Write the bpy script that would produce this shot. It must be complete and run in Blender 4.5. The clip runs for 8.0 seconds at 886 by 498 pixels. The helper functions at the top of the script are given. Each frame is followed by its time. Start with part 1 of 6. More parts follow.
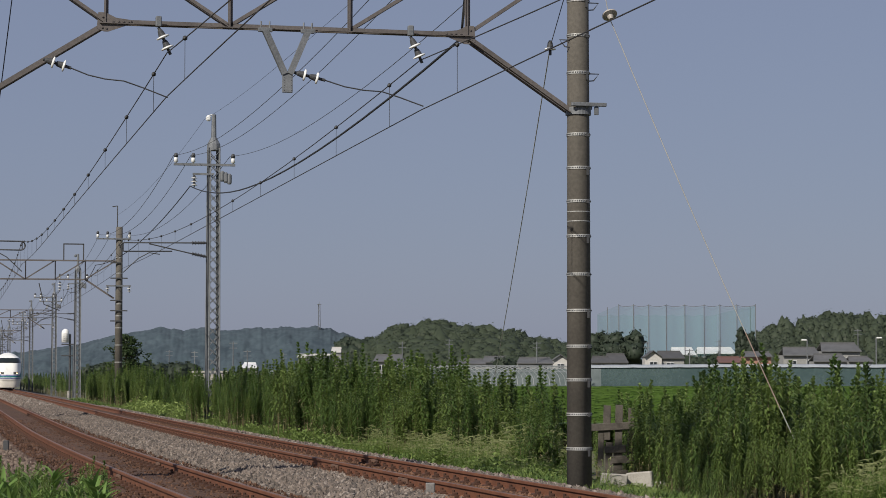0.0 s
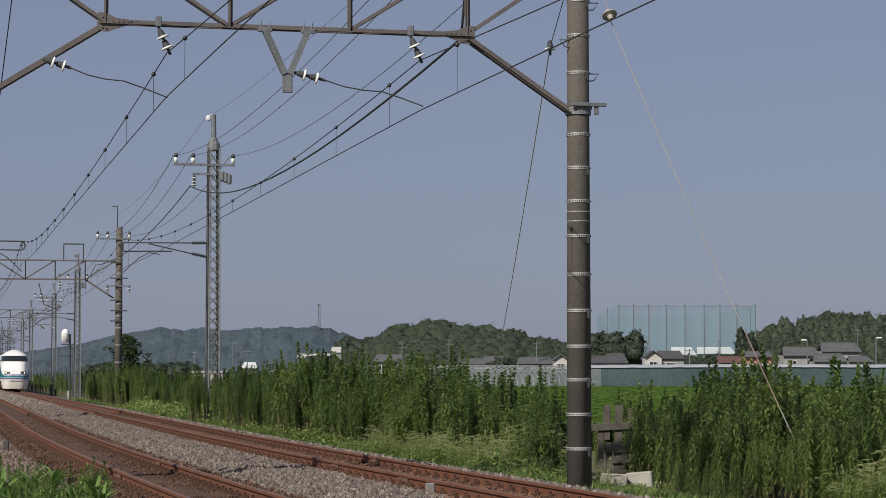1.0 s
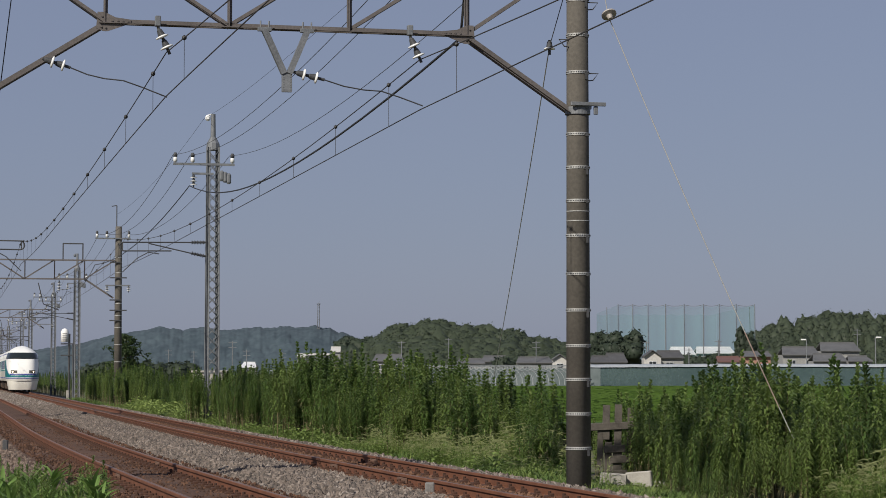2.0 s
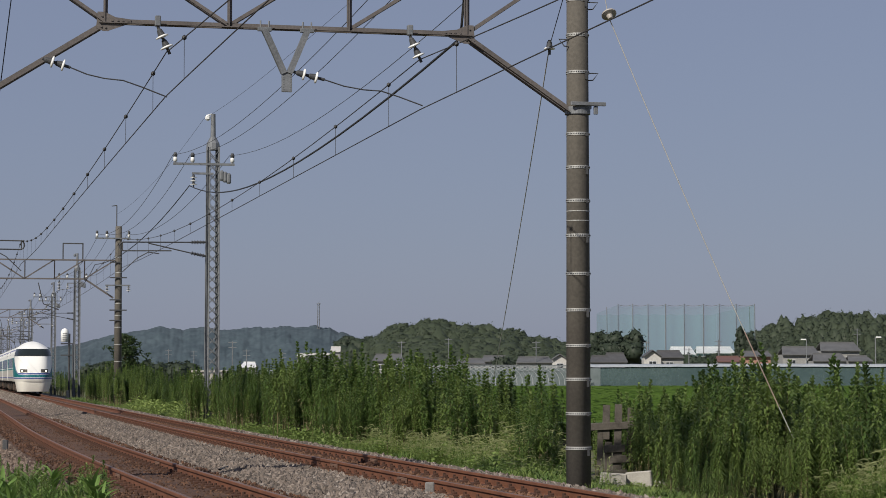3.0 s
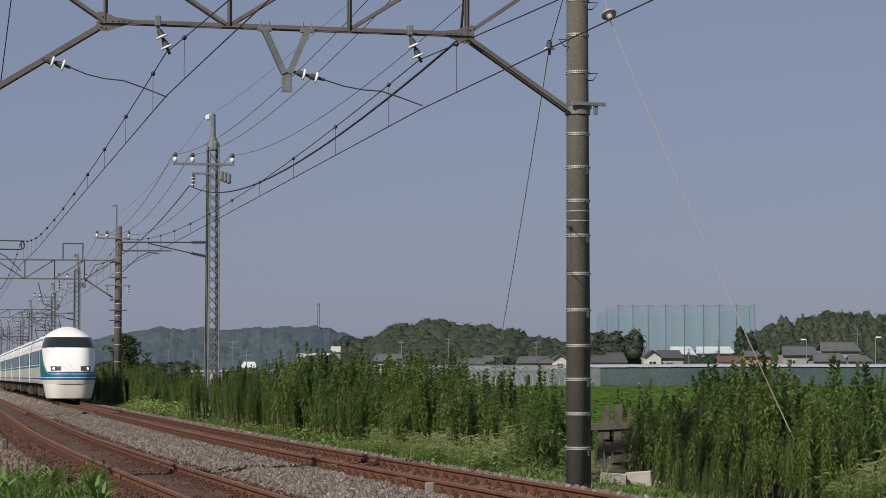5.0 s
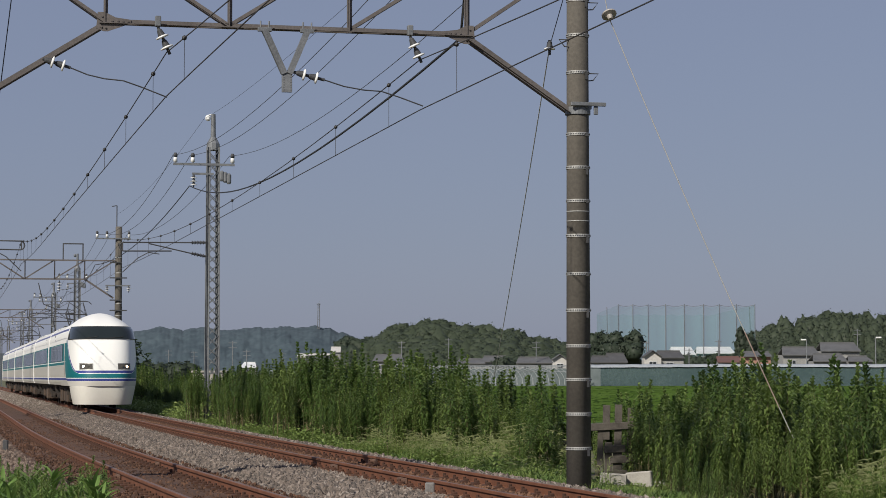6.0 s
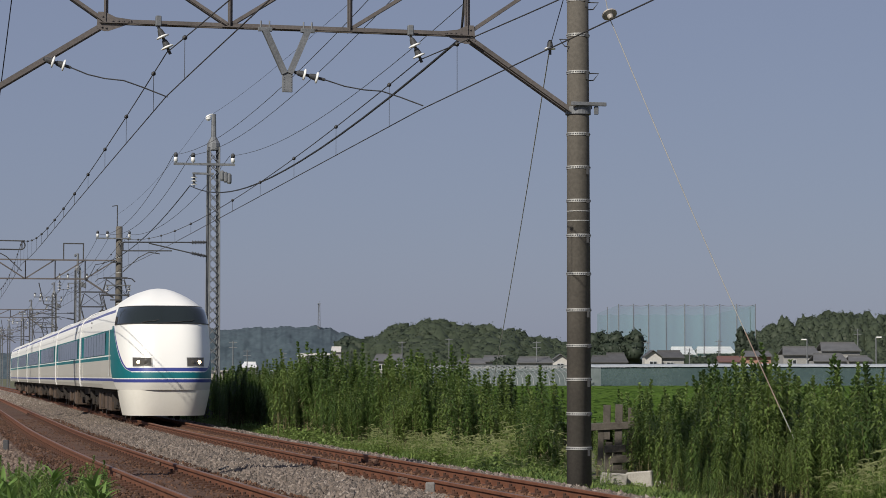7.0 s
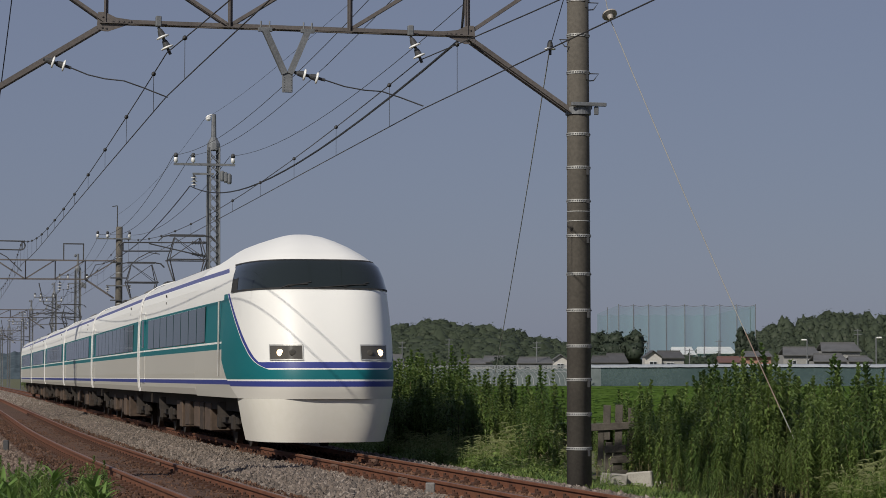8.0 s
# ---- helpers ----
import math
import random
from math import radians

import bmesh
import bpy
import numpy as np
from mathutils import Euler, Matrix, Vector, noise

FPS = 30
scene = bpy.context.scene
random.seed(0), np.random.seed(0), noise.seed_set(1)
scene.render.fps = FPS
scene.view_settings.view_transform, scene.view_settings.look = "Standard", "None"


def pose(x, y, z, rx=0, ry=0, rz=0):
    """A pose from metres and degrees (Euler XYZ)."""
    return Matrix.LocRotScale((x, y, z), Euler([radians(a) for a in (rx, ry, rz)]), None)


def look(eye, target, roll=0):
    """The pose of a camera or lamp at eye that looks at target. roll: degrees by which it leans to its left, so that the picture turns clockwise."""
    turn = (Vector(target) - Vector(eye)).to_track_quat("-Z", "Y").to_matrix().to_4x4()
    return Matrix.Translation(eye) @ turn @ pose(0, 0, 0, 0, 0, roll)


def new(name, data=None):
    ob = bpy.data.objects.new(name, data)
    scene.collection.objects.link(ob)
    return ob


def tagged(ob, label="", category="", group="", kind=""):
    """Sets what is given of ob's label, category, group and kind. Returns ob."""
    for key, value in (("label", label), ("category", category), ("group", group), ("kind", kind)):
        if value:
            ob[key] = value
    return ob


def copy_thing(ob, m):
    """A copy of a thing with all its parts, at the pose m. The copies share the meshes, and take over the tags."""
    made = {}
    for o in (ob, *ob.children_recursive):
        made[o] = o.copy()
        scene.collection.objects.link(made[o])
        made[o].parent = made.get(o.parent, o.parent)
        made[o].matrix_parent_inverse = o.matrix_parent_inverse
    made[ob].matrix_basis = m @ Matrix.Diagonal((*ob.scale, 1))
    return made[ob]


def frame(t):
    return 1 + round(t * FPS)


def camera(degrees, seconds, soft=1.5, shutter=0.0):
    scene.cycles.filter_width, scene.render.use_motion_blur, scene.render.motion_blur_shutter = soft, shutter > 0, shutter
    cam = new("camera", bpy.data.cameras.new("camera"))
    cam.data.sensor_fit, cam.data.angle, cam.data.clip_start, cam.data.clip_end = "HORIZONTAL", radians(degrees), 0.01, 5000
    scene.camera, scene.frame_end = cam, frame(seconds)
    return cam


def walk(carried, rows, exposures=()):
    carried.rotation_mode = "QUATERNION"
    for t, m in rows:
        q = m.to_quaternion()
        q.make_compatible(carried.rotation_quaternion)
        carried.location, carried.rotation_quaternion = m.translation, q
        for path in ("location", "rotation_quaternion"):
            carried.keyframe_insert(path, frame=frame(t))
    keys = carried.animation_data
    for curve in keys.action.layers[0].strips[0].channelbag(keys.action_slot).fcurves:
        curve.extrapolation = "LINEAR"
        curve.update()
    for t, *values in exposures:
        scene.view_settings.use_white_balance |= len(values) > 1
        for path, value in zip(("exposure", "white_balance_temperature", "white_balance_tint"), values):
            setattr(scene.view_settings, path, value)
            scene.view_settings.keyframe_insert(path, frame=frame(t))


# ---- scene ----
# camera: stands still beside the line, tilted slightly up
cam = camera(21.89, 8.0, soft=0.85)
# on its tripod it drifts by a fiftieth of a degree


def aim(right, down):
    return pose(0, 0, 1.33, 90 + 3.20 - down, 0, -right)


walk(cam, [(0.0, aim(0, 0)), (1.0, aim(0.002, 0)), (1.7, aim(0.016, 0.007)), (3.0, aim(0.017, 0.014)), (4.5, aim(0.017, 0.014)), (6.0, aim(0.014, 0.007)), (7.0, aim(0.004, 0.012)), (8.0, aim(0.002, 0.005))], [(0.0, 0.0), (6.9, 0.0), (7.4, -0.12), (8.0, -0.33)])

# sky and sun
SUN_AT = Vector((-0.77, -1.17, 1.07)).normalized()
world = bpy.data.worlds.new("sky")
scene.world = world
world.use_nodes = True
wn, wl = world.node_tree.nodes, world.node_tree.links
sky = wn.new("ShaderNodeTexSky")
sky.sky_type = "NISHITA"
sky.sun_disc = False
sky.sun_elevation = math.asin(SUN_AT.z)
sky.sun_rotation = math.atan2(SUN_AT.x, SUN_AT.y)
sky.air_density, sky.dust_density, sky.ozone_density = 1.0, 0.8, 2.0
haze = wn.new("ShaderNodeHueSaturation")
haze.inputs["Saturation"].default_value = 0.85
wl.new(sky.outputs[0], haze.inputs["Color"])
veil = wn.new("ShaderNodeMix")
veil.data_type = "RGBA"
veil.inputs[0].default_value = 0.75
veil.inputs[7].default_value = (2.62, 3.02, 4.68, 1)
wl.new(haze.outputs[0], veil.inputs[6])
wl.new(veil.outputs[2], wn["Background"].inputs[0])
wn["Background"].inputs[1].default_value = 0.0765
sun = new("sun", bpy.data.lights.new("sun", "SUN"))
sun.data.energy, sun.data.angle, sun.data.color = 4.6, radians(0.55), (1.0, 0.93, 0.82)
sun.matrix_world = look(SUN_AT * 50, (0, 0, 0))


# ---- the line: plan of the two curved tracks ----
GAUGE, SPACING = 1.067, 3.667


def centre(y):
    return 6.319 - 0.21477 * y + 0.000447 * max(0.0, 63.95 - y) ** 2


def bend(y):
    return -0.21477 - 0.000894 * max(0.0, 63.95 - y)


def along(y, off, z=0.0):
    """The point off metres to the right of the right-hand track's centre."""
    d = bend(y)
    n = math.hypot(1, d)
    return Vector((centre(y) + off / n, y - off * d / n, z))


def across(y):
    return math.degrees(math.atan(bend(y)))


# ---- materials ----
def material(name, colour, colour2=None, rough=0.7, metal=0.0, scale=6.0, fine=60.0, bump=0.2, depth=0.01, spread=0.35, coord="Object", vary=0.0, spots=None):
    m = bpy.data.materials.new(name)
    m.use_nodes = True
    n, l = m.node_tree.nodes, m.node_tree.links
    b = n["Principled BSDF"]
    tc = n.new("ShaderNodeTexCoord")
    big, small = n.new("ShaderNodeTexNoise"), n.new("ShaderNodeTexNoise")
    big.inputs["Scale"].default_value, small.inputs["Scale"].default_value = scale, fine
    big.inputs["Detail"].default_value = small.inputs["Detail"].default_value = 5
    add = n.new("ShaderNodeMath")
    add.operation = "ADD"
    half = n.new("ShaderNodeMath")
    half.operation = "MULTIPLY"
    half.inputs[1].default_value = 0.5
    ramp = n.new("ShaderNodeValToRGB")
    ramp.color_ramp.elements[0].position, ramp.color_ramp.elements[1].position = 0.5 - spread / 2, 0.5 + spread / 2
    ramp.color_ramp.elements[0].color = (*colour, 1)
    ramp.color_ramp.elements[1].color = (*(colour2 or [c * 1.3 for c in colour]), 1)
    for t in (big, small):
        l.new(tc.outputs[coord], t.inputs["Vector"])
    l.new(big.outputs[0], add.inputs[0])
    l.new(small.outputs[0], add.inputs[1])
    l.new(add.outputs[0], half.inputs[0])
    last = half.outputs[0]
    if vary:
        info = n.new("ShaderNodeObjectInfo")
        isl = n.new("ShaderNodeNewGeometry")
        s1, s2 = n.new("ShaderNodeMath"), n.new("ShaderNodeMath")
        s1.operation, s2.operation = "MULTIPLY_ADD", "MULTIPLY_ADD"
        s1.inputs[1].default_value = s2.inputs[1].default_value = vary
        l.new(info.outputs["Random"], s1.inputs[0])
        l.new(last, s1.inputs[2])
        l.new(isl.outputs["Random Per Island"], s2.inputs[0])
        l.new(s1.outputs[0], s2.inputs[2])
        sub = n.new("ShaderNodeMath")
        sub.operation = "SUBTRACT"
        sub.inputs[1].default_value = vary
        l.new(s2.outputs[0], sub.inputs[0])
        last = sub.outputs[0]
    l.new(last, ramp.inputs[0])
    l.new(ramp.outputs[0], b.inputs["Base Color"])
    b.inputs["Roughness"].default_value, b.inputs["Metallic"].default_value = rough, metal
    if bump:
        bn = n.new("ShaderNodeBump")
        bn.inputs["Strength"].default_value, bn.inputs["Distance"].default_value = bump, depth
        l.new(small.outputs[0], bn.inputs["Height"])
        l.new(bn.outputs[0], b.inputs["Normal"])
    return m


def leafy(name, dark, light, vary=0.5, glow_through=0.33, scale=0.6):
    """Leaves: light passes through a little, each leaf differs."""
    m = material(name, dark, light, rough=0.55, scale=scale, fine=9.0, bump=0, spread=0.8, vary=vary)
    n, l = m.node_tree.nodes, m.node_tree.links
    b, out = n["Principled BSDF"], n["Material Output"]
    b.inputs["Specular IOR Level"].default_value = 0.3
    tr, mix = n.new("ShaderNodeBsdfTranslucent"), n.new("ShaderNodeMixShader")
    mix.inputs[0].default_value = glow_through
    ramp = next(x for x in n if x.type == "VALTORGB")
    l.new(ramp.outputs[0], tr.inputs["Color"])
    l.new(b.outputs[0], mix.inputs[1])
    l.new(tr.outputs[0], mix.inputs[2])
    l.new(mix.outputs[0], out.inputs["Surface"])
    return m


def glassy(name, colour, rough=0.08, alpha=1.0):
    m = bpy.data.materials.new(name)
    m.use_nodes = True
    b = m.node_tree.nodes["Principled BSDF"]
    b.inputs["Base Color"].default_value = (*colour, 1)
    b.inputs["Roughness"].default_value = rough
    b.inputs["Alpha"].default_value = alpha
    return m


SOIL = material("soil", (0.10, 0.085, 0.05), (0.09, 0.11, 0.04), scale=0.15, fine=3.0, rough=0.95)
BALLAST = material("ballast_bed", (0.075, 0.065, 0.057), (0.16, 0.142, 0.126), scale=1.2, fine=26.0, rough=0.95, bump=1.0, depth=0.05, spread=0.4)
STONE = material("ballast_stone", (0.075, 0.064, 0.056), (0.42, 0.385, 0.35), scale=2.0, fine=30, rough=0.9, vary=0.6, spread=0.95)
mid_tone = next(x for x in STONE.node_tree.nodes if x.type == "VALTORGB").color_ramp.elements.new(0.5)
mid_tone.color = (0.19, 0.152, 0.125, 1)
BROWNSTONE = material("stained_stone", (0.055, 0.034, 0.024), (0.30, 0.235, 0.19), scale=2.0, fine=30, rough=0.9, vary=0.6, spread=0.95)
CLIPRUST = material("fastening_rust", (0.035, 0.016, 0.010), (0.085, 0.036, 0.020), scale=6.0, fine=40.0, rough=0.9, bump=0)
RUSTBED = material("rusty_ballast", (0.045, 0.022, 0.013), (0.125, 0.064, 0.037), scale=1.0, fine=22.0, rough=0.95, bump=1.0, depth=0.04, spread=0.4)
RUSTSTONE = material("rusty_stone", (0.045, 0.021, 0.012), (0.20, 0.105, 0.062), scale=2.0, fine=24.0, rough=0.95, vary=0.45, spread=0.7)
RUST = material("rail_rust", (0.085, 0.029, 0.013), (0.185, 0.070, 0.032), scale=3.0, fine=40.0, rough=0.85, bump=0.3, depth=0.003)
RAILTOP = material("rail_head", (0.14, 0.075, 0.048), (0.26, 0.16, 0.115), scale=1.0, fine=30.0, rough=0.5, metal=0.4, bump=0)
SLEEPER = material("sleeper_wood", (0.09, 0.05, 0.035), (0.16, 0.09, 0.06), scale=3.0, fine=30.0, rough=0.95)
CONCRETE = material("pole_concrete", (0.072, 0.066, 0.056), (0.128, 0.116, 0.099), scale=1.3, fine=22.0, rough=0.9, bump=0.25, depth=0.004)
WORNCON = material("worn_concrete", (0.12, 0.115, 0.11), (0.23, 0.22, 0.21), scale=8.0, fine=50.0, rough=0.9)
PALECON = material("pale_concrete", (0.26, 0.245, 0.22), (0.42, 0.40, 0.36), scale=5.0, fine=40.0, rough=0.9)
STEEL = material("weathered_steel", (0.075, 0.067, 0.064), (0.19, 0.17, 0.162), scale=2.2, fine=30.0, rough=0.75, metal=0.25, bump=0.2, depth=0.003, spread=0.5)
GALV = material("galvanised_steel", (0.105, 0.113, 0.122), (0.225, 0.236, 0.25), scale=3.0, fine=40.0, rough=0.6, metal=0.3, bump=0.1, depth=0.002)
DARKSTEEL = material("dark_steel", (0.04, 0.042, 0.046), (0.085, 0.087, 0.092), scale=3.0, fine=40.0, rough=0.7, metal=0.3)
BANDMETAL = material("steel_band", (0.34, 0.34, 0.325), (0.52, 0.52, 0.50), scale=4.0, fine=60.0, rough=0.5, metal=0.4)
GUYSTEEL = material("pale_guy_wire", (0.46, 0.45, 0.43), (0.62, 0.61, 0.58), scale=1.0, fine=12.0, rough=0.7, bump=0)
WIRE = material("copper_wire", (0.035, 0.033, 0.032), (0.06, 0.056, 0.052), scale=2.0, fine=20.0, rough=0.6, metal=0.3, bump=0)
BLACKWIRE = material("insulated_cable", (0.012, 0.012, 0.012), (0.025, 0.025, 0.025), scale=2.0, fine=20.0, rough=0.6, bump=0)
PORCELAIN = material("porcelain", (0.70, 0.71, 0.70), (0.82, 0.82, 0.80), scale=4.0, fine=30.0, rough=0.25, bump=0)


# ---- mesh helpers ----
def spaced(a, b, n):
    return [a + (b - a) * i / n for i in range(n + 1)]


def mesh_of(bm, mat, smooth=False, name="m"):
    bmesh.ops.recalc_face_normals(bm, faces=bm.faces)
    me = bpy.data.meshes.new(name)
    bm.to_mesh(me)
    bm.free()
    for m in (mat if isinstance(mat, (list, tuple)) else [mat]):
        me.materials.append(m)
    if smooth:
        me.polygons.foreach_set("use_smooth", [True] * len(me.polygons))
    return me


def part(name, bm, mat, parent=None, label="", smooth=False):
    me = mesh_of(bm, mat, smooth, name) if isinstance(bm, bmesh.types.BMesh) else bm
    ob = new(name, me)
    if parent:
        ob.parent = parent
    if label:
        ob["label"] = label
    return ob


def raw(name, verts, faces, mat, parent=None, smooth=False):
    me = bpy.data.meshes.new(name)
    me.from_pydata(verts, [], faces)
    for m in (mat if isinstance(mat, (list, tuple)) else [mat]):
        me.materials.append(m)
    if smooth:
        me.polygons.foreach_set("use_smooth", [True] * len(me.polygons))
    return part(name, me, None, parent)


def box(bm, at, size, turn=None, bevel=0.0):
    r = bmesh.ops.create_cube(bm, size=1.0)
    m = Matrix.Translation(at) @ (turn.to_4x4() if turn else Matrix()) @ Matrix.Diagonal((*size, 1))
    bmesh.ops.transform(bm, matrix=m, verts=r["verts"])
    if bevel:
        es = {e for v in r["verts"] for e in v.link_edges}
        bmesh.ops.bevel(bm, geom=list(es), offset=bevel, segments=1, affect="EDGES")
    return bm


def bar(bm, a, b, w, h=None):
    """A bar of rectangular section from a to b."""
    a, b = Vector(a), Vector(b)
    d = b - a
    q = d.to_track_quat("Y", "Z").to_matrix()
    return box(bm, (a + b) / 2, (w, d.length, h or w), q)


def angle_bar(bm, a, b, w=0.075, t=0.012):
    """An L section from a to b."""
    a, b = Vector(a), Vector(b)
    d = b - a
    q = d.to_track_quat("Y", "Z").to_matrix()
    box(bm, (a + b) / 2 + q @ Vector((0, 0, w / 2)), (t, d.length, w), q)
    box(bm, (a + b) / 2 + q @ Vector((w / 2, 0, 0)), (w, d.length, t), q)
    return bm


def rod(bm, a, b, r, r2=None, seg=8):
    a, b = Vector(a), Vector(b)
    d = b - a
    c = bmesh.ops.create_cone(bm, cap_ends=True, segments=seg, radius1=r, radius2=r if r2 is None else r2, depth=d.length)
    m = Matrix.Translation((a + b) / 2) @ d.to_track_quat("Z", "Y").to_matrix().to_4x4()
    bmesh.ops.transform(bm, matrix=m, verts=c["verts"])
    return bm


def lathe(bm, a, axis, prof, seg=12):
    """Turned body: prof holds (distance along the axis, radius)."""
    q = Vector(axis).to_track_quat("Z", "Y").to_matrix()
    rings = []
    for h, r in prof:
        rings.append([bm.verts.new(Vector(a) + q @ Vector((r * math.cos(k * math.tau / seg), r * math.sin(k * math.tau / seg), h))) for k in range(seg)])
    for r0, r1 in zip(rings, rings[1:]):
        for k in range(seg):
            bm.faces.new((r0[k], r0[(k + 1) % seg], r1[(k + 1) % seg], r1[k]))
    bm.faces.new(rings[0])
    bm.faces.new(rings[-1])
    return bm


def tube(bm, pts, r, seg=5):
    rings = []
    for i, p in enumerate(pts):
        d = (pts[min(i + 1, len(pts) - 1)] - pts[max(i - 1, 0)]).normalized()
        s = d.cross(Vector((0, 0, 1)))
        s = s.normalized() if s.length > 1e-4 else Vector((1, 0, 0))
        u = s.cross(d)
        rings.append([bm.verts.new(p + (s * math.cos(k * math.tau / seg) + u * math.sin(k * math.tau / seg)) * r) for k in range(seg)])
    for r0, r1 in zip(rings, rings[1:]):
        for k in range(seg):
            bm.faces.new((r0[k], r0[(k + 1) % seg], r1[(k + 1) % seg], r1[k]))
    return bm


def hang(a, b, sag, n=14):
    a, b = Vector(a), Vector(b)
    return [a.lerp(b, i / n) - Vector((0, 0, 4 * sag * (i / n) * (1 - i / n))) for i in range(n + 1)]


def empty(name, m=None, label="", category="", group="", kind=""):
    ob = new(name)
    ob.empty_display_size = 0.3
    if m is not None:
        ob.matrix_world = m
    return tagged(ob, label, category, group, kind)


# ---- ground, ballast and tracks ----
def sweep(name, ys, prof, mat, parent=None, jitter=0.0):
    """A strip with cross-section prof [(offset, z)] along the line."""
    rnd = random.Random(len(ys) + len(prof))
    verts, faces, k = [], [], len(prof)
    for y in ys:
        for o, z in prof:
            p = along(y, o, z + rnd.uniform(-jitter, jitter))
            verts.append(p[:])
    for i in range(len(ys) - 1):
        for j in range(k - 1):
            a = i * k + j
            faces.append((a, a + 1, a + k + 1, a + k))
    return raw(name, verts, faces, mat, parent)


def steps(a, b, ratio=1.02, least=0.25):
    ys = [a]
    while ys[-1] < b:
        ys.append(ys[-1] + max(least, ys[-1] * (ratio - 1)))
    return ys


def build_ground():
    bm = bmesh.new()
    bmesh.ops.create_grid(bm, x_segments=40, y_segments=40, size=4200)
    g = part("ground", bm, SOIL)
    g.location = (0, 1500, -0.62)
    tagged(g, "flat earthy farmland with low grass reaching the horizon", "ground", kind="structure")
    ys = steps(-45, 700, 1.02, 0.3)
    prof = [(-7.5, -0.60), (-6.4, -0.52), (-5.5, -0.24), (-4.9, -0.20), (-3.0, -0.22), (-2.2, -0.20), (-1.85, -0.13), (-1.55, -0.15), (-1.3, -0.17), (1.3, -0.17), (1.6, -0.17), (1.95, -0.26), (2.6, -0.36), (3.6, -0.55), (4.5, -0.60)]
    b = sweep("ballast_bed", ys, prof, BALLAST, jitter=0.012)
    tagged(b, "grey crushed-stone ballast bed under both tracks", "ballast", kind="structure")


def scatter_stones(name, rnd, count, y0, y1, o0, o1, z, size, mat, label):
    """Crushed stones lying on the bed."""
    verts, faces = [], []
    for _ in range(count):
        y = y0 * (y1 / y0) ** rnd.random()
        o = rnd.uniform(o0, o1)
        s = size * rnd.uniform(0.6, 1.35)
        p = along(y, o, z(o) + s * 0.2)
        q = Euler((rnd.uniform(0, 6.3), rnd.uniform(0, 6.3), rnd.uniform(0, 6.3))).to_matrix()
        base = len(verts)
        for v in ((1, 0.2, 0), (-1, 0, 0.2), (0.1, 0.8, 0.1), (0, -0.9, 0), (0.2, 0, 0.75), (0, 0.1, -0.7)):
            verts.append((p + q @ (Vector(v) * s * rnd.uniform(0.75, 1.2)))[:])
        for f in ((0, 2, 4), (2, 1, 4), (1, 3, 4), (3, 0, 4), (2, 0, 5), (1, 2, 5), (3, 1, 5), (0, 3, 5)):
            faces.append(tuple(base + i for i in f))
    ob = raw(name, verts, faces, mat)
    return tagged(ob, label, "gravel", kind="stuff")


RAIL_PROF = [(-0.062, -0.153), (-0.062, -0.142), (-0.012, -0.125), (-0.009, -0.045), (-0.032, -0.036), (-0.032, -0.006), (-0.024, 0.0), (0.024, 0.0), (0.032, -0.006), (0.032, -0.036), (0.009, -0.045), (0.012, -0.125), (0.062, -0.142), (0.062, -0.153)]


def build_track(off, label):
    t = empty("railway_track", None, label, "railway track", "the two tracks", "structure")
    ys = steps(-45, 650, 1.012, 0.5)
    for side in (-1, 1):
        r = sweep("rail", ys, [(off + side * GAUGE / 2 + o, z) for o, z in RAIL_PROF], [RUST, RAILTOP], t)
        k = len(RAIL_PROF) - 1
        for i, p in enumerate(r.data.polygons):
            if i % k == 6:
                p.material_index = 1
    bm = bmesh.new()
    box(bm, (0, 0, -0.235), (2.1, 0.2, 0.14), bevel=0.008)
    me = mesh_of(bm, SLEEPER, name="sleeper")
    bm = bmesh.new()
    for side in (-1, 1):
        for e in (-1, 1):
            box(bm, (side * GAUGE / 2 + e * 0.105, 0, -0.138), (0.11, 0.15, 0.045), bevel=0.008)
            box(bm, (side * GAUGE / 2 + e * 0.085, 0, -0.105), (0.06, 0.085, 0.04), bevel=0.012)
            rod(bm, (side * GAUGE / 2 + e * 0.105, 0, -0.12), (side * GAUGE / 2 + e * 0.105, 0, -0.062), 0.021, seg=6)
    clip = mesh_of(bm, CLIPRUST, name="rail_fastening")
    y, n = 14.0, 0
    rest = bmesh.new()
    while y < 330:
        m = Matrix.Translation(along(y, off)) @ pose(0, 0, 0, 0, 0, -across(y))
        if n < 130:
            s = part("sleeper", me, None, t)
            s.matrix_basis = m
            c = part("rail_fastening", clip, None, s)
        else:
            for v in (-0.9, 0.9):
                box(rest, m @ Vector((v, 0, -0.235)), (0.3, 0.2, 0.14))
        y += 0.6 * math.cos(radians(across(y)))
        n += 1
    tagged(part("sleepers_beyond", rest, SLEEPER, t), kind="stuff")
    fill = sweep("rusty_infill", steps(-45, 500, 1.02, 0.25), [(off - 1.35, -0.19), (off - 0.72, -0.158), (off - 0.62, -0.165), (off - 0.4, -0.15), (off, -0.135), (off + 0.4, -0.15), (off + 0.62, -0.165), (off + 0.72, -0.158), (off + 1.35, -0.19)], RUSTBED, t, jitter=0.012)
    return t


build_ground()
build_track(0.0, "rust-brown rails of the line the train runs on, on ballast")
build_track(-SPACING, "rust-brown rails of the nearer line on reddish ballast")


# ---- overhead line: portals, masts, wires ----
def frame_at(y):
    """Local axes of a support: x across to the right of the right-hand track's centre, y along, z up."""
    return Matrix.Translation(along(y, 0)) @ pose(0, 0, 0, 0, 0, -across(y))


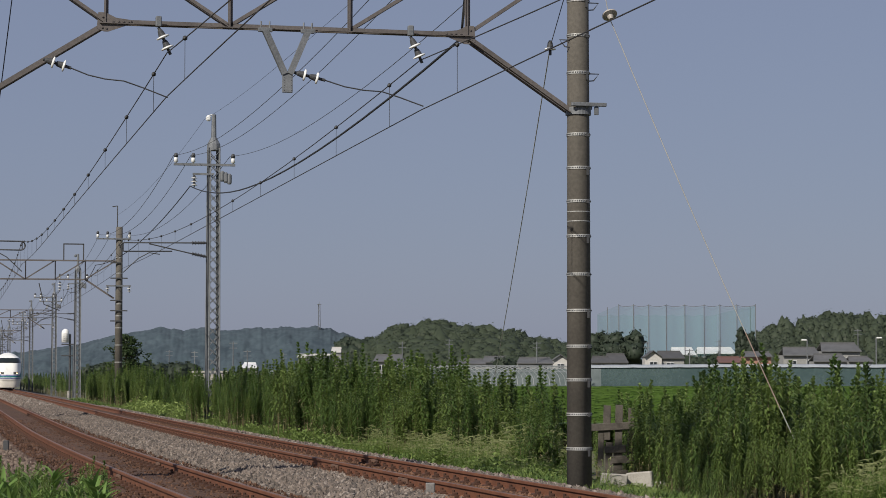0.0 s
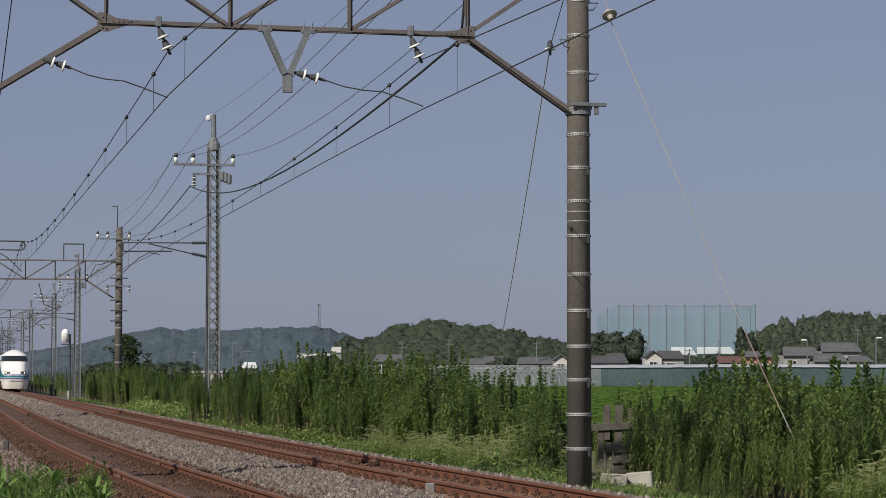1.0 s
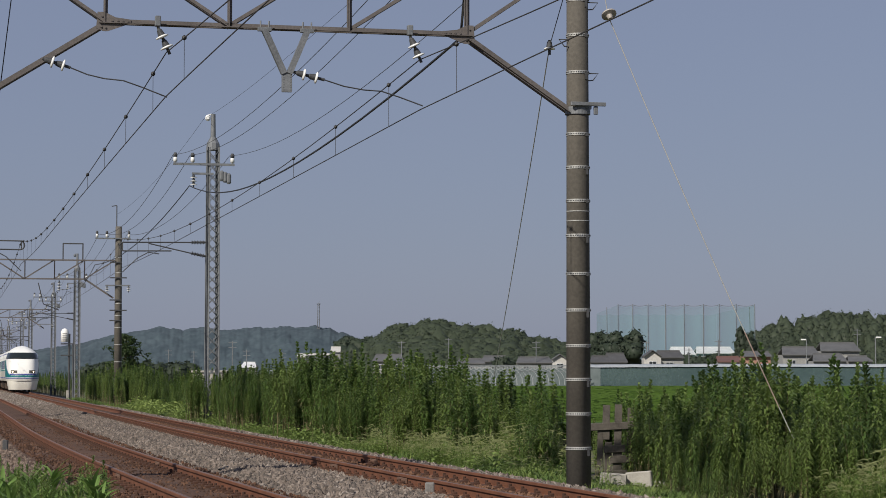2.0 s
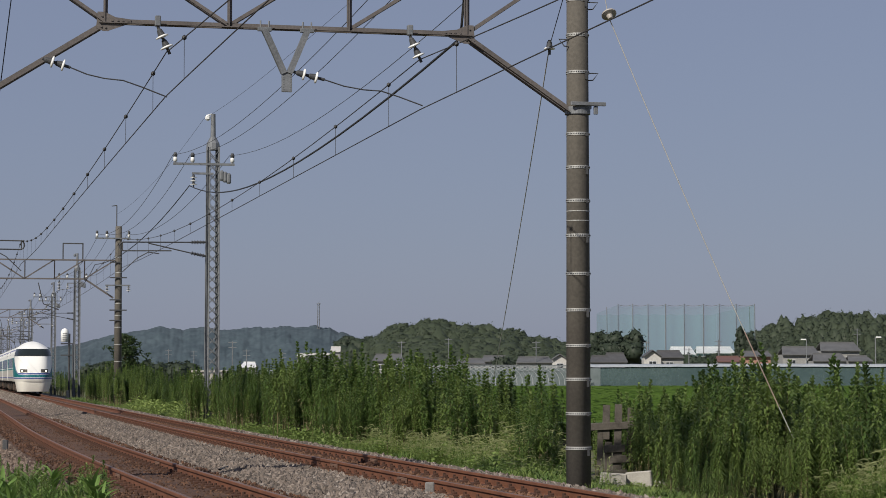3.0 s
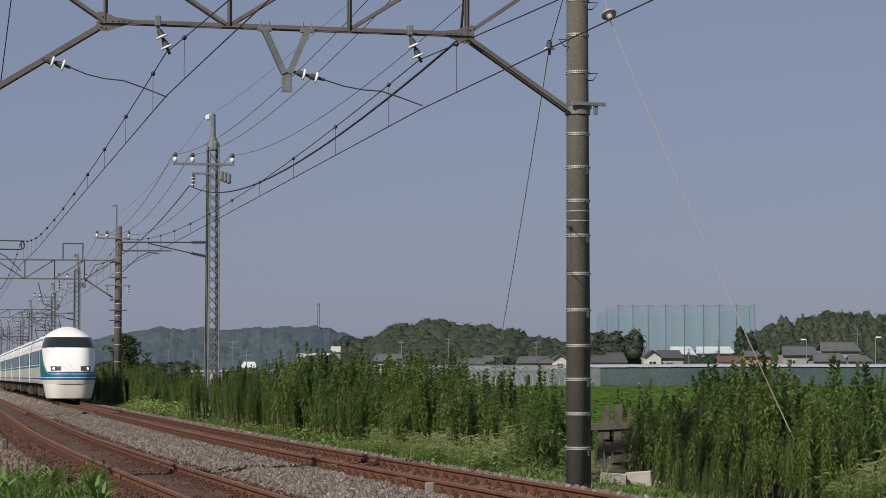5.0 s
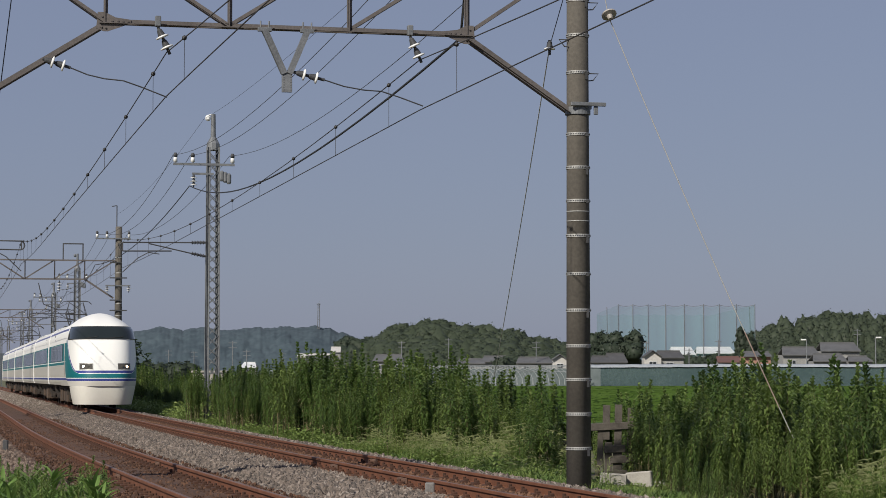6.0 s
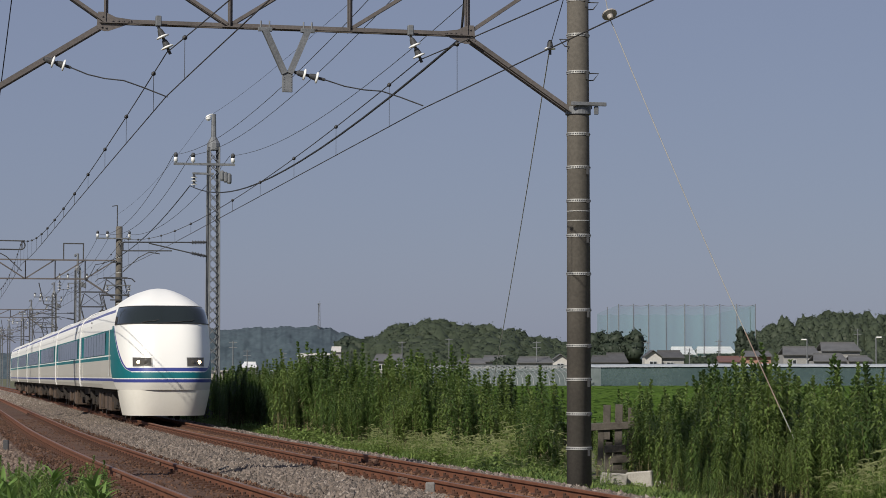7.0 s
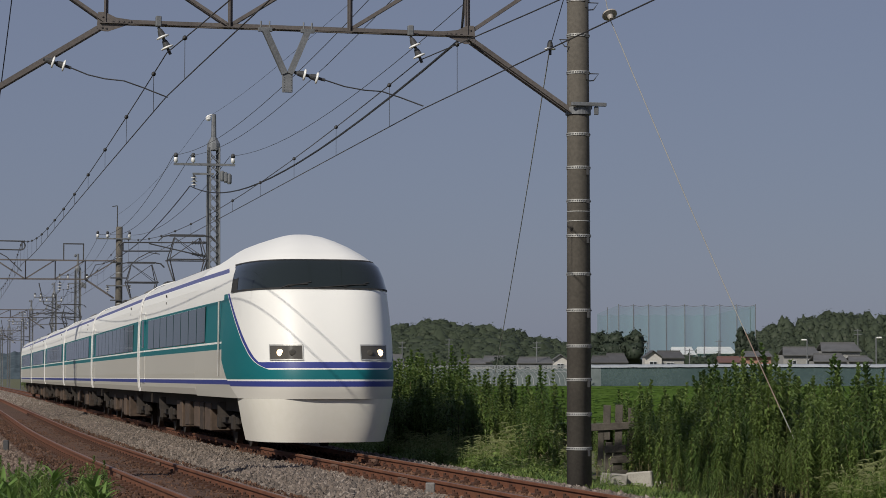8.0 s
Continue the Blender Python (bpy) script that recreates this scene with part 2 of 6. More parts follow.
def disc_insulator(parent, a, b, discs=2, r=0.085, glaze=None):
    a, b = Vector(a), Vector(b)
    d = (b - a).normalized()
    bm = bmesh.new()
    rod(bm, a, b, 0.022)
    for k in range(discs):
        lathe(bm, a + (b - a) * ((k + 0.9) / (discs + 0.6)) - d * 0.115, d, [(0, 0.02), (0.02, 0.036), (0.115, r * 0.62)], 12)
    ins = part("insulator", bm, DARKSTEEL, parent, "dark ribbed rod insulator" if glaze else "disc insulator with white porcelain sheds")
    for k in range(discs):
        bm = bmesh.new()
        lathe(bm, a + (b - a) * ((k + 0.9) / (discs + 0.6)), d, [(-0.014, 0.05), (0.0, r), (0.016, r * 0.97), (0.022, 0.04)], 16)
        part("shed", bm, glaze or PORCELAIN, ins, smooth=True)
    return ins


def post_insulator(parent, at, h=0.32, r=0.07):
    r *= 0.8
    bm = bmesh.new()
    lathe(bm, at, (0, 0, 1), [(0, r * 0.5), (0.04, r * 0.5), (0.05, r), (h * 0.5, r * 0.9), (h * 0.55, r * 0.6)], 12)
    i = part("insulator", bm, PORCELAIN, parent, "white pin insulator with dark cap", smooth=True)
    bm = bmesh.new()
    lathe(bm, Vector(at) + Vector((0, 0, h * 0.55)), (0, 0, 1), [(0, r * 0.9), (h * 0.2, r * 1.0), (h * 0.4, r * 0.6)], 12)
    part("cap", bm, DARKSTEEL, i, smooth=True)


def round_pole(parent, x, z0, z1, r0, r1, bands, y=0.0, detail=True):
    bm = bmesh.new()
    lathe(bm, (x, y, z0), (0, 0, 1), [(0, r0), (z1 - z0, r1), (z1 - z0 + 0.02, r1 * 0.8)], 28 if detail else 12)
    p = part("pole", bm, CONCRETE, parent, "weathered grey-brown spun concrete pole", smooth=True)
    for i, z in enumerate(bands):
        r = r0 + (r1 - r0) * (z - z0) / (z1 - z0)
        bm = bmesh.new()
        lathe(bm, (x, y, z - 0.022), (0, 0, 1), [(0, r + 0.004), (0.0, r + 0.009), (0.044, r + 0.009), (0.044, r + 0.004)], 28 if detail else 12)
        b = part("band", bm, BANDMETAL, p, "perforated steel strap")
        if detail:
            bm = bmesh.new()
            for k in range(22):
                a = math.pi + k * math.pi / 21
                box(bm, (x + (r + 0.009) * math.cos(a), y + (r + 0.009) * math.sin(a), z), (0.012, 0.012, 0.016), Matrix.Rotation(a, 3, "Z"))
            tagged(part("strap_hole", bm, DARKSTEEL, p, "row of dark strap holes"), kind="stuff")
            bm = bmesh.new()
            a = radians(-62)
            box(bm, (x + (r + 0.02) * math.cos(a), y + (r + 0.02) * math.sin(a), z - (0.05 if i % 2 else 0.01)), (0.03, 0.03, 0.12 if i % 2 else 0.05))
            part("strap_buckle", bm, DARKSTEEL, p, "dark strap buckle")
    return p


def truss(parent, x0, x1, zb, zt, joints, y=0.0, depth=0.16, w=0.08):
    """Four-chord lattice beam; the diagonals lean towards the middle."""
    for yy in (y - depth / 2, y + depth / 2):
        for z in (zb, zt):
            bm = bmesh.new()
            lo, hi = (x0, x1) if z == zt else (joints[1] - 0.08, joints[-2] + 0.08)
            angle_bar(bm, (lo, yy, z), (hi, yy, z), w)
            part("chord", bm, STEEL, parent)
        mid = (x0 + x1) / 2
        for a, b in zip(joints, joints[1:]):
            up, lo = (a, b) if (a + b) / 2 < mid else (b, a)
            bm = bmesh.new()
            angle_bar(bm, (up, yy, zt), (lo, yy, zb), w * 0.85)
            part("diagonal", bm, STEEL, parent)
        for a in joints[1:-1]:
            bm = bmesh.new()
            angle_bar(bm, (a, yy, zb), (a, yy, zt), w * 0.75)
            part("vertical", bm, STEEL, parent)
    for a, b in zip(joints[1:], joints[2:-1]):
        bm = bmesh.new()
        bar(bm, (a, y - depth / 2, zb + 0.01), (b, y + depth / 2, zb + 0.01), 0.045, 0.01)
        part("lacing", bm, STEEL, parent)


def registration(parent, tip, mid, root, z_shift=0.0):
    """Steady arm with its pull-off insulators: tip at the contact wire."""
    t, m, r = Vector(tip), Vector(mid), Vector(root)
    e = r.lerp(m, 0.45)
    disc_insulator(parent, r, e, 2, 0.085)
    bm = bmesh.new()
    bow = [e, e.lerp(m, 0.5) - Vector((0, 0, 0.02)), m, m.lerp(t, 0.3) + Vector((0, 0, 0.05)), m.lerp(t, 0.6) + Vector((0, 0, 0.035)), t]
    tube(bm, bow, 0.010, 6)
    part("steady_arm", bm, DARKSTEEL, parent)


def near_portal():
    f = frame_at(32.94)
    t = empty("catenary_portal", f, "steel lattice portal on tall banded concrete poles over both tracks", "catenary portal", "portals over the tracks")
    bands = [7.42, 6.86, 6.34, 5.79, 4.88, 4.39, 3.90, 3.39, 2.83, 2.30, 1.78, 1.29, 0.79, 0.29]
    pole = round_pole(t, 2.38, -0.6, 9.3, 0.183, 0.150, bands)
    for z in (3.74, 3.60):
        bm = bmesh.new()
        lathe(bm, (2.38, 0, z), (0, 0, 1), [(0, 0.165), (0.0, 0.173), (0.012, 0.173), (0.012, 0.165)], 28)
        part("ring", bm, BANDMETAL, pole, "thin steel wire ring")
    round_pole(t, -6.30, -0.6, 9.0, 0.180, 0.150, [1.0, 3.0, 5.0])
    truss(t, -6.2, 2.3, 6.27, 7.38, [-6.2, -4.54, -2.79, -1.06, 0.68, 2.3], depth=0.13, w=0.058)
    for x0, x1 in ((0.68, 2.22), (-4.54, -6.14)):
        for yy in (-0.08, 0.08):
            bm = bmesh.new()
            angle_bar(bm, (x0, yy, 6.22), (x1, yy, 5.20), 0.07, 0.014)
            part("knee_brace", bm, STEEL, t, "rusty grey angle-steel knee brace")
        for x in (x0,):
            bm = bmesh.new()
            out = math.copysign(1, x + 1.9)
            outline = [(-0.36, 0.02), (-0.36, 0.075), (-0.15, 0.10), (0.0, 0.17), (0.10, 0.17), (0.12, -0.06), (0.02, -0.10), (-0.04, -0.10)]
            face = bm.faces.new([bm.verts.new((x + out * u, -0.092, 6.25 + v)) for u, v in outline])
            back = bmesh.ops.extrude_face_region(bm, geom=[face])
            bmesh.ops.translate(bm, verts=[v for v in back["geom"] if isinstance(v, bmesh.types.BMVert)], vec=(0, 0.012, 0))
            for u, v in ((-0.32, 0.048), (-0.25, 0.05), (-0.18, 0.05), (-0.1, 0.05), (0.04, 0.11), (0.05, -0.04), (-0.01, -0.05)):
                rod(bm, (x + out * u, -0.09, 6.25 + v), (x + out * u, -0.108, 6.25 + v), 0.014, seg=6)
            part("gusset", bm, STEEL, t)
    for x in (2.38, -6.30):
        bm = bmesh.new()
        side = 1 if x > 0 else -1
        box(bm, (x + side * 0.10, -0.21, 5.31), (0.53, 0.05, 0.055), bevel=0.005)
        box(bm, (x + side * 0.04, 0.21, 5.31), (0.47, 0.05, 0.055), bevel=0.005)
        box(bm, (x + side * 0.22, -0.19, 5.22), (0.06, 0.04, 0.12), bevel=0.005)
        lathe(bm, (x, 0, 5.17), (0, 0, 1), [(0, 0.175), (0, 0.188), (0.11, 0.188), (0.11, 0.175)], 24)
        part("clamp", bm, GALV, t, "weathered galvanised steel clamp")
    # V hanger under the beam, with its perforated end plate
    for x in (-2.30, -1.69):
        bm = bmesh.new()
        bar(bm, (x, -0.19, 6.23), (-1.98 + (x + 1.98) * 0.12, -0.19, 5.62), 0.085, 0.085)
        part("hanger_leg", bm, GALV, t)
        bm = bmesh.new()
        box(bm, (x, -0.19, 6.24), (0.2, 0.05, 0.06), bevel=0.005)
        for k in (-0.06, 0.06):
            rod(bm, (x + k, -0.2, 6.24), (x + k, -0.2, 6.36), 0.012, seg=6)
        part("hanger_clamp", bm, GALV, t)
    bm = bmesh.new()
    box(bm, (-1.98, -0.19, 5.50), (0.145, 0.05, 0.29), bevel=0.004)
    for k in range(7):
        for s in (-1, 1):
            rod(bm, (-1.98 + s * 0.05, -0.216, 5.39 + k * 0.036), (-1.98 + s * 0.05, -0.22, 5.39 + k * 0.036), 0.008, seg=6)
    part("end_plate", bm, GALV, t, "perforated galvanised end plate")
    registration(t, (0.01, -0.15, 5.22), (-0.87, -0.19, 5.42), (-1.90, -0.19, 5.65))
    registration(t, (-3.67, -0.15, 5.24), (-4.55, -0.19, 5.47), (-5.40, -0.19, 5.72))
    for x in (-0.10, -3.72):
        disc_insulator(t, (x - 0.09, -0.19, 6.22), (x + 0.08, -0.19, 5.84), 2, 0.095)
        bm = bmesh.new()
        box(bm, (x - 0.09, -0.19, 6.30), (0.08, 0.09, 0.15), bevel=0.01)
        part("hook", bm, GALV, t)
    # step irons up the pole
    for z, s in ((6.83, 1), (6.27, -1), (5.78, 1)):
        bm = bmesh.new()
        x = 2.38
        tube(bm, [Vector((x + s * 0.12, -0.06, z)), Vector((x + s * 0.30, -0.06, z)), Vector((x + s * 0.22, -0.06, z - 0.1)), Vector((x + s * 0.12, -0.06, z - 0.11))], 0.010)
        part("step_iron", bm, DARKSTEEL, t)
    # crossarm that carries the upper lines
    bm = bmesh.new()
    bar(bm, (0.9, 0, 8.75), (3.4, 0, 8.75), 0.09)
    part("crossarm", bm, GALV, t)
    for x in (1.23, 1.62, 3.05):
        post_insulator(t, (x, 0, 8.80))
    return t


def far_portal(y, pole_top, zb, zt, frame=True):
    t = empty("catenary_portal", frame_at(y - 0.7), "dark steel lattice portal on concrete poles over the far tracks", "catenary portal", "portals over the tracks")
    bands = [1.2, 2.2, 3.2, 4.2, 4.9, 5.6, 7.4, 8.3]
    if frame:
        round_pole(t, 3.42, -0.6, pole_top, 0.235, 0.19, bands, detail=False)
    round_pole(t, -7.0, -0.6, pole_top, 0.235, 0.19, bands, detail=False)
    truss(t, -7.0, 3.3 if frame else 3.95, zb, zt, [-7.0, -5.3, -3.7, -2.0, -0.3, 1.43, 3.2 if frame else 3.9], w=0.075)
    for x0, x1 in ((1.43, 3.1), (-5.3, -6.8)):
        bm = bmesh.new()
        angle_bar(bm, (x0, 0, zb), (x1, 0, zb - 1.1), 0.1)
        part("knee_brace", bm, STEEL, t)
    if frame:
        for x in (0.21, 1.35):
            bm = bmesh.new()
            bar(bm, (x, 0, zt), (x, 0, zt + 1.0), 0.07)
            part("post", bm, DARKSTEEL, t)
        bm = bmesh.new()
        bar(bm, (0.18, 0, zt + 1.0), (1.38, 0, zt + 1.0), 0.07)
        part("top_bar", bm, DARKSTEEL, t)
    for z, xs in ((9.40, (2.15, 2.72, 4.0)), (6.65, (2.75, 4.0))):
        bm = bmesh.new()
        bar(bm, (xs[0] - 0.1, -0.22, z), (xs[-1] + 0.1, -0.22, z), 0.08)
        part("crossarm", bm, GALV, t)
        for x in xs:
            if z > 8:
                post_insulator(t, (x, -0.22, z + 0.04), 0.42, 0.1)
            else:
                disc_insulator(t, (x, -0.22, z - 0.02), (x, -0.22, z - 0.4), 2, 0.13)
    for k, z in enumerate((5.8, 5.2, 4.6, 7.1, 8.0) if frame else ()):
        bm = bmesh.new()
        bar(bm, (2.9, -0.24, z), (3.9 if k % 2 else 3.6, -0.24, z), 0.07)
        part("step_bar", bm, DARKSTEEL, t)
    if frame:
        bm = bmesh.new()
        rod(bm, (3.3, 0, pole_top), (3.3, 0, pole_top + 1.25), 0.03)
        bar(bm, (3.3, 0, pole_top + 1.25), (3.0, 0, pole_top + 1.2), 0.05)
        part("top_rod", bm, DARKSTEEL, t)
    for x in (0.0, -SPACING):
        disc_insulator(t, (x, 0, zb - 0.05), (x, 0, zb - 0.7), 3, 0.13)
        bm = bmesh.new()
        tube(bm, [Vector((x - 1.2, 0, zb - 0.2)), Vector((x - 0.9, 0, 5.55)), Vector((x, 0, 5.2))], 0.03)
        part("steady_arm", bm, DARKSTEEL, t)
    return t


def lattice_mast(y, off, top, rod_top, arm_z, cantilever, side=1, fine=True):
    t = empty("lattice_mast", frame_at(y - 0.7), "slender galvanised lattice mast with crossarm and insulators", "lattice mast", "masts along the line")
    w = 0.21
    tops = 0.17
    for sx in (-1, 1):
        for sy in (-1, 1):
            bm = bmesh.new()
            angle_bar(bm, (off + sx * w, sy * w, -0.6), (off + sx * tops, sy * tops, top), 0.075 if fine else 0.11, 0.014)
            part("leg", bm, GALV, t)
    bm = bmesh.new()
    z, step = -0.2, 0.38
    while z < top - step:
        for s in (-1, 1):
            c = w + (tops - w) * (z + 0.6) / (top + 0.6)
            for a in (-1, 1):
                bar(bm, (off - c * a, s * c, z), (off + c * a, s * c, z + step), 0.085 if fine else 0.09, 0.02)
                bar(bm, (off + s * c, -c * a, z), (off + s * c, c * a, z + step), 0.014, 0.045)
        z += step
    part("lacing", bm, GALV, t, "crossed lacing bars")
    bm = bmesh.new()
    lathe(bm, (off, 0, top - 0.1), (0, 0, 1), [(0, 0.26), (0.25, 0.24), (0.5, 0.1), (rod_top - top, 0.085), (rod_top - top + 0.1, 0.085)], 10)
    part("top_pole", bm, GALV, t)
    bm = bmesh.new()
    rod(bm, (off - 0.05, 0, rod_top), (off - 0.26, 0, rod_top - 0.06), 0.02)
    lathe(bm, (off - 0.2, 0, rod_top - 0.25), (0, 0, 1), [(0, 0.05), (0.05, 0.1), (0.15, 0.1), (0.2, 0.05)], 10)
    part("top_insulator", bm, PORCELAIN if fine else GALV, t)
    bm = bmesh.new()
    bar(bm, (off - 1.5, -0.2, arm_z), (off + 0.78, -0.2, arm_z), 0.085)
    part("crossarm", bm, GALV, t)
    for x in (-1.42, -0.78, 0.70):
        post_insulator(t, (off + x, -0.2, arm_z + 0.04), 0.40, 0.1)
    bm = bmesh.new()
    bar(bm, (off - 0.80, -0.2, arm_z - 0.35), (off, -0.2, arm_z - 0.35), 0.075)
    part("lower_arm", bm, GALV, t)
    disc_insulator(t, (off - 0.74, -0.2, arm_z - 0.38), (off - 0.74, -0.2, arm_z - 0.85), 3, 0.12)
    for k in range(3):
        bm = bmesh.new()
        lathe(bm, (off + 0.30 + 0.13 * k, -0.25, arm_z - 0.62 - 0.05 * k), (0, 0, 1), [(0, 0.06), (0.06, 0.09), (0.34, 0.09), (0.4, 0.03)], 10)
        part("arrester", bm, GALV, t, "grey surge arrester")
    if cantilever:
        tr = 0.0 if side > 0 else -SPACING
        root = off - side * 0.25
        tip = tr + side * 0.05
        bm = bmesh.new()
        arcp = [Vector((tip - side * 0.0, 0, 6.28)) + Vector((-side * 0.16 * math.sin(a), 0, -0.16 + 0.16 * math.cos(a))) for a in spaced(0, math.pi, 8)]
        tube(bm, [Vector((root - side * 0.55, 0, 6.30))] + arcp + [Vector((tip + side * 1.75, 0, 5.98))], 0.028, 6)
        part("cantilever_tube", bm, DARKSTEEL, t)
        bm = bmesh.new()
        tube(bm, [Vector((tip + side * 0.9, 0, 6.25)), Vector((root - side * 0.55, 0, 5.90))], 0.026, 6)
        part("brace_tube", bm, DARKSTEEL, t)
        disc_insulator(t, (root, 0, 6.31), (root - side * 0.58, 0, 6.30), 5, 0.075, DARKSTEEL)
        disc_insulator(t, (root, 0, 5.79), (root - side * 0.58, 0, 5.91), 5, 0.075, DARKSTEEL)
        bm = bmesh.new()
        tube(bm, [Vector((tip + side * 1.3, 0, 5.86)), Vector((tip + side * 0.9, 0, 5.92)), Vector((tip + side * 0.5, 0, 5.70)), Vector((tr, 0, 5.18))], 0.02, 6)
        part("steady_arm", bm, DARKSTEEL, t)
        bm = bmesh.new()
        rod(bm, (tr, 0, 6.28), (tr, 0, 5.98), 0.02)
        part("messenger_clamp", bm, DARKSTEEL, t)
    return t


near_portal()
far_portal(134, 10.1, 6.98, 8.08)
far_portal(233, 9.9, 7.3, 8.1, frame=False)
far_portal(335, 9.9, 7.3, 8.1, frame=False)
lattice_mast(85, 3.32, 9.85, 11.1, 9.2, True)
lattice_mast(85, -SPACING - 3.3, 9.85, 11.1, 9.2, True, side=-1)
lattice_mast(180, 3.55, 9.7, 11.0, 9.0, True, fine=False)
for y, off in ((233, 4.1), (285, 3.6), (335, 4.1), (385, 3.4), (440, 3.4), (500, 3.4)):
    lattice_mast(y, off, 9.6, 10.9, 9.0, y == 285, fine=False)
for y in (285, 385, 440):
    lattice_mast(y, -SPACING - 3.3, 9.6, 10.9, 9.0, True, side=-1, fine=False)

SUPPORTS = [-18.0, 32.94, 84.3, 133.3, 180.0, 233.0, 285.0, 335.0, 385.0, 440.0, 500.0]


def arc_line(a, b, sag, n=18):
    """From (y, offset, z) to (y, offset, z), following the bend of the track."""
    pts = []
    for i in range(n + 1):
        f = i / n
        y = a[0] + (b[0] - a[0]) * f
        pts.append(along(y, a[1] + (b[1] - a[1]) * f, a[2] + (b[2] - a[2]) * f - 4 * sag * f * (1 - f)))
    return pts


def line(name, pts, r, mat, label, seg=5):
    bm = bmesh.new()
    tube(bm, pts, r, seg)
    return tagged(part(name, bm, mat), label, "overhead wire", "overhead wires")


def overhead():
    # each with its wires' heights at the near portal and at the masts beyond, the sag of that span and its droppers
    for off, contact, carrier, slack_near, dip_near, first, pitch in ((0.0, (5.18, 5.34), (5.91, 6.4), 0.16, 0.81, 2.06, 4.25), (-SPACING, (5.27, 5.45), (5.89, 6.3), 0.31, 0.83, 1.6, 3.95)):
        pts, mess = [], []
        cat = empty("catenary_wire", None, "dark copper contact wire hung on droppers from its carrier wire", "overhead wire", "overhead wires")
        for a, b in zip(SUPPORTS, SUPPORTS[1:]):
            near = 30 < a < 40
            (ca, cb), (za, zb) = [(w[a > 40], w[b > 40]) for w in (contact, carrier)]
            slack, dip = (slack_near, dip_near) if near else (0.07, 0.54)
            c = arc_line((a, off, ca), (b, off, cb), slack)
            m = arc_line((a, off, za), (b, off, zb), dip)
            pts += c[(1 if pts else 0):]
            mess += m[(1 if mess else 0):]
            if a < 240:
                n = 13
                for k in range(n):
                    f = (first + pitch * k) / (b - a)
                    if f > 0.99:
                        break
                    y = a + (b - a) * f
                    zt = za + (zb - za) * f - 4 * dip * f * (1 - f)
                    zl = ca + (cb - ca) * f - 4 * slack * f * (1 - f)
                    if y < 29:
                        continue
                    bm = bmesh.new()
                    rod(bm, along(y, off, zl), along(y, off, zt), 0.004, seg=5)
                    d = part("dropper", bm, WIRE, cat)
                    bm = bmesh.new()
                    bmesh.ops.create_icosphere(bm, subdivisions=1, radius=0.038, matrix=Matrix.Translation(along(y, off, zt)))
                    part("clamp", bm, BLACKWIRE, d, "black dropper clamp")
        bm = bmesh.new()
        tube(bm, pts, 0.0085)
        part("contact_wire", bm, WIRE, cat)
        bm = bmesh.new()
        tube(bm, mess, 0.0085)
        part("carrier_wire", bm, WIRE, cat)
    # feeder cable
    feeder = [(33.5, 0.75, 6.33), (84.8, 2.5, 8.45), (134, 2.1, 7.9), (180, 2.8, 8.1), (233, 2.8, 7.2), (285, 2.8, 8.1)]
    for a, b in zip(feeder, feeder[1:]):
        line("feeder_cable", arc_line(a, b, 1.02 if a[0] < 40 else 0.66), 0.020, BLACKWIRE, "thick black feeder cable slung between portal and mast")
    line("feeder_cable", arc_line((33.1, 0.75, 7.4), (33.5, 0.75, 6.33), 0.0), 0.020, BLACKWIRE, "thick black feeder cable slung between portal and mast")
    # upper lines on pin insulators
    for near, mast, far in ((1.23, 1.90, 2.30), (1.62, 2.54, 2.95), (3.05, 4.02, 3.95)):
        line("power_line", arc_line((-18, near, 9.2), (33.5, near, 9.0), 0.8), 0.008, WIRE, "thin dark power line on pin insulators")
        prev = (33.5, near, 9.0)
        for s in ((85.0, mast, 9.62), (134.0, far, 9.70), (180.0, mast + 0.25, 9.4), (233.0, far, 9.80), (285.0, mast, 9.4), (335.0, far, 9.80), (440.0, mast, 9.4)):
            line("power_line", arc_line(prev, s, 1.0 if s[0] < 100 else 0.88), 0.008 if s[0] < 100 else 0.011, WIRE, "thin dark power line on pin insulators")
            prev = s
    line("power_line", arc_line((33.5, 2.2, 9.75), (85.0, 3.05, 11.0), 0.45), 0.005, WIRE, "thin dark earth line between mast tops")
    line("power_line", arc_line((85.0, 3.05, 11.0), (134.0, 3.4, 10.9), 0.4), 0.006, WIRE, "thin dark earth line between mast tops")


overhead()


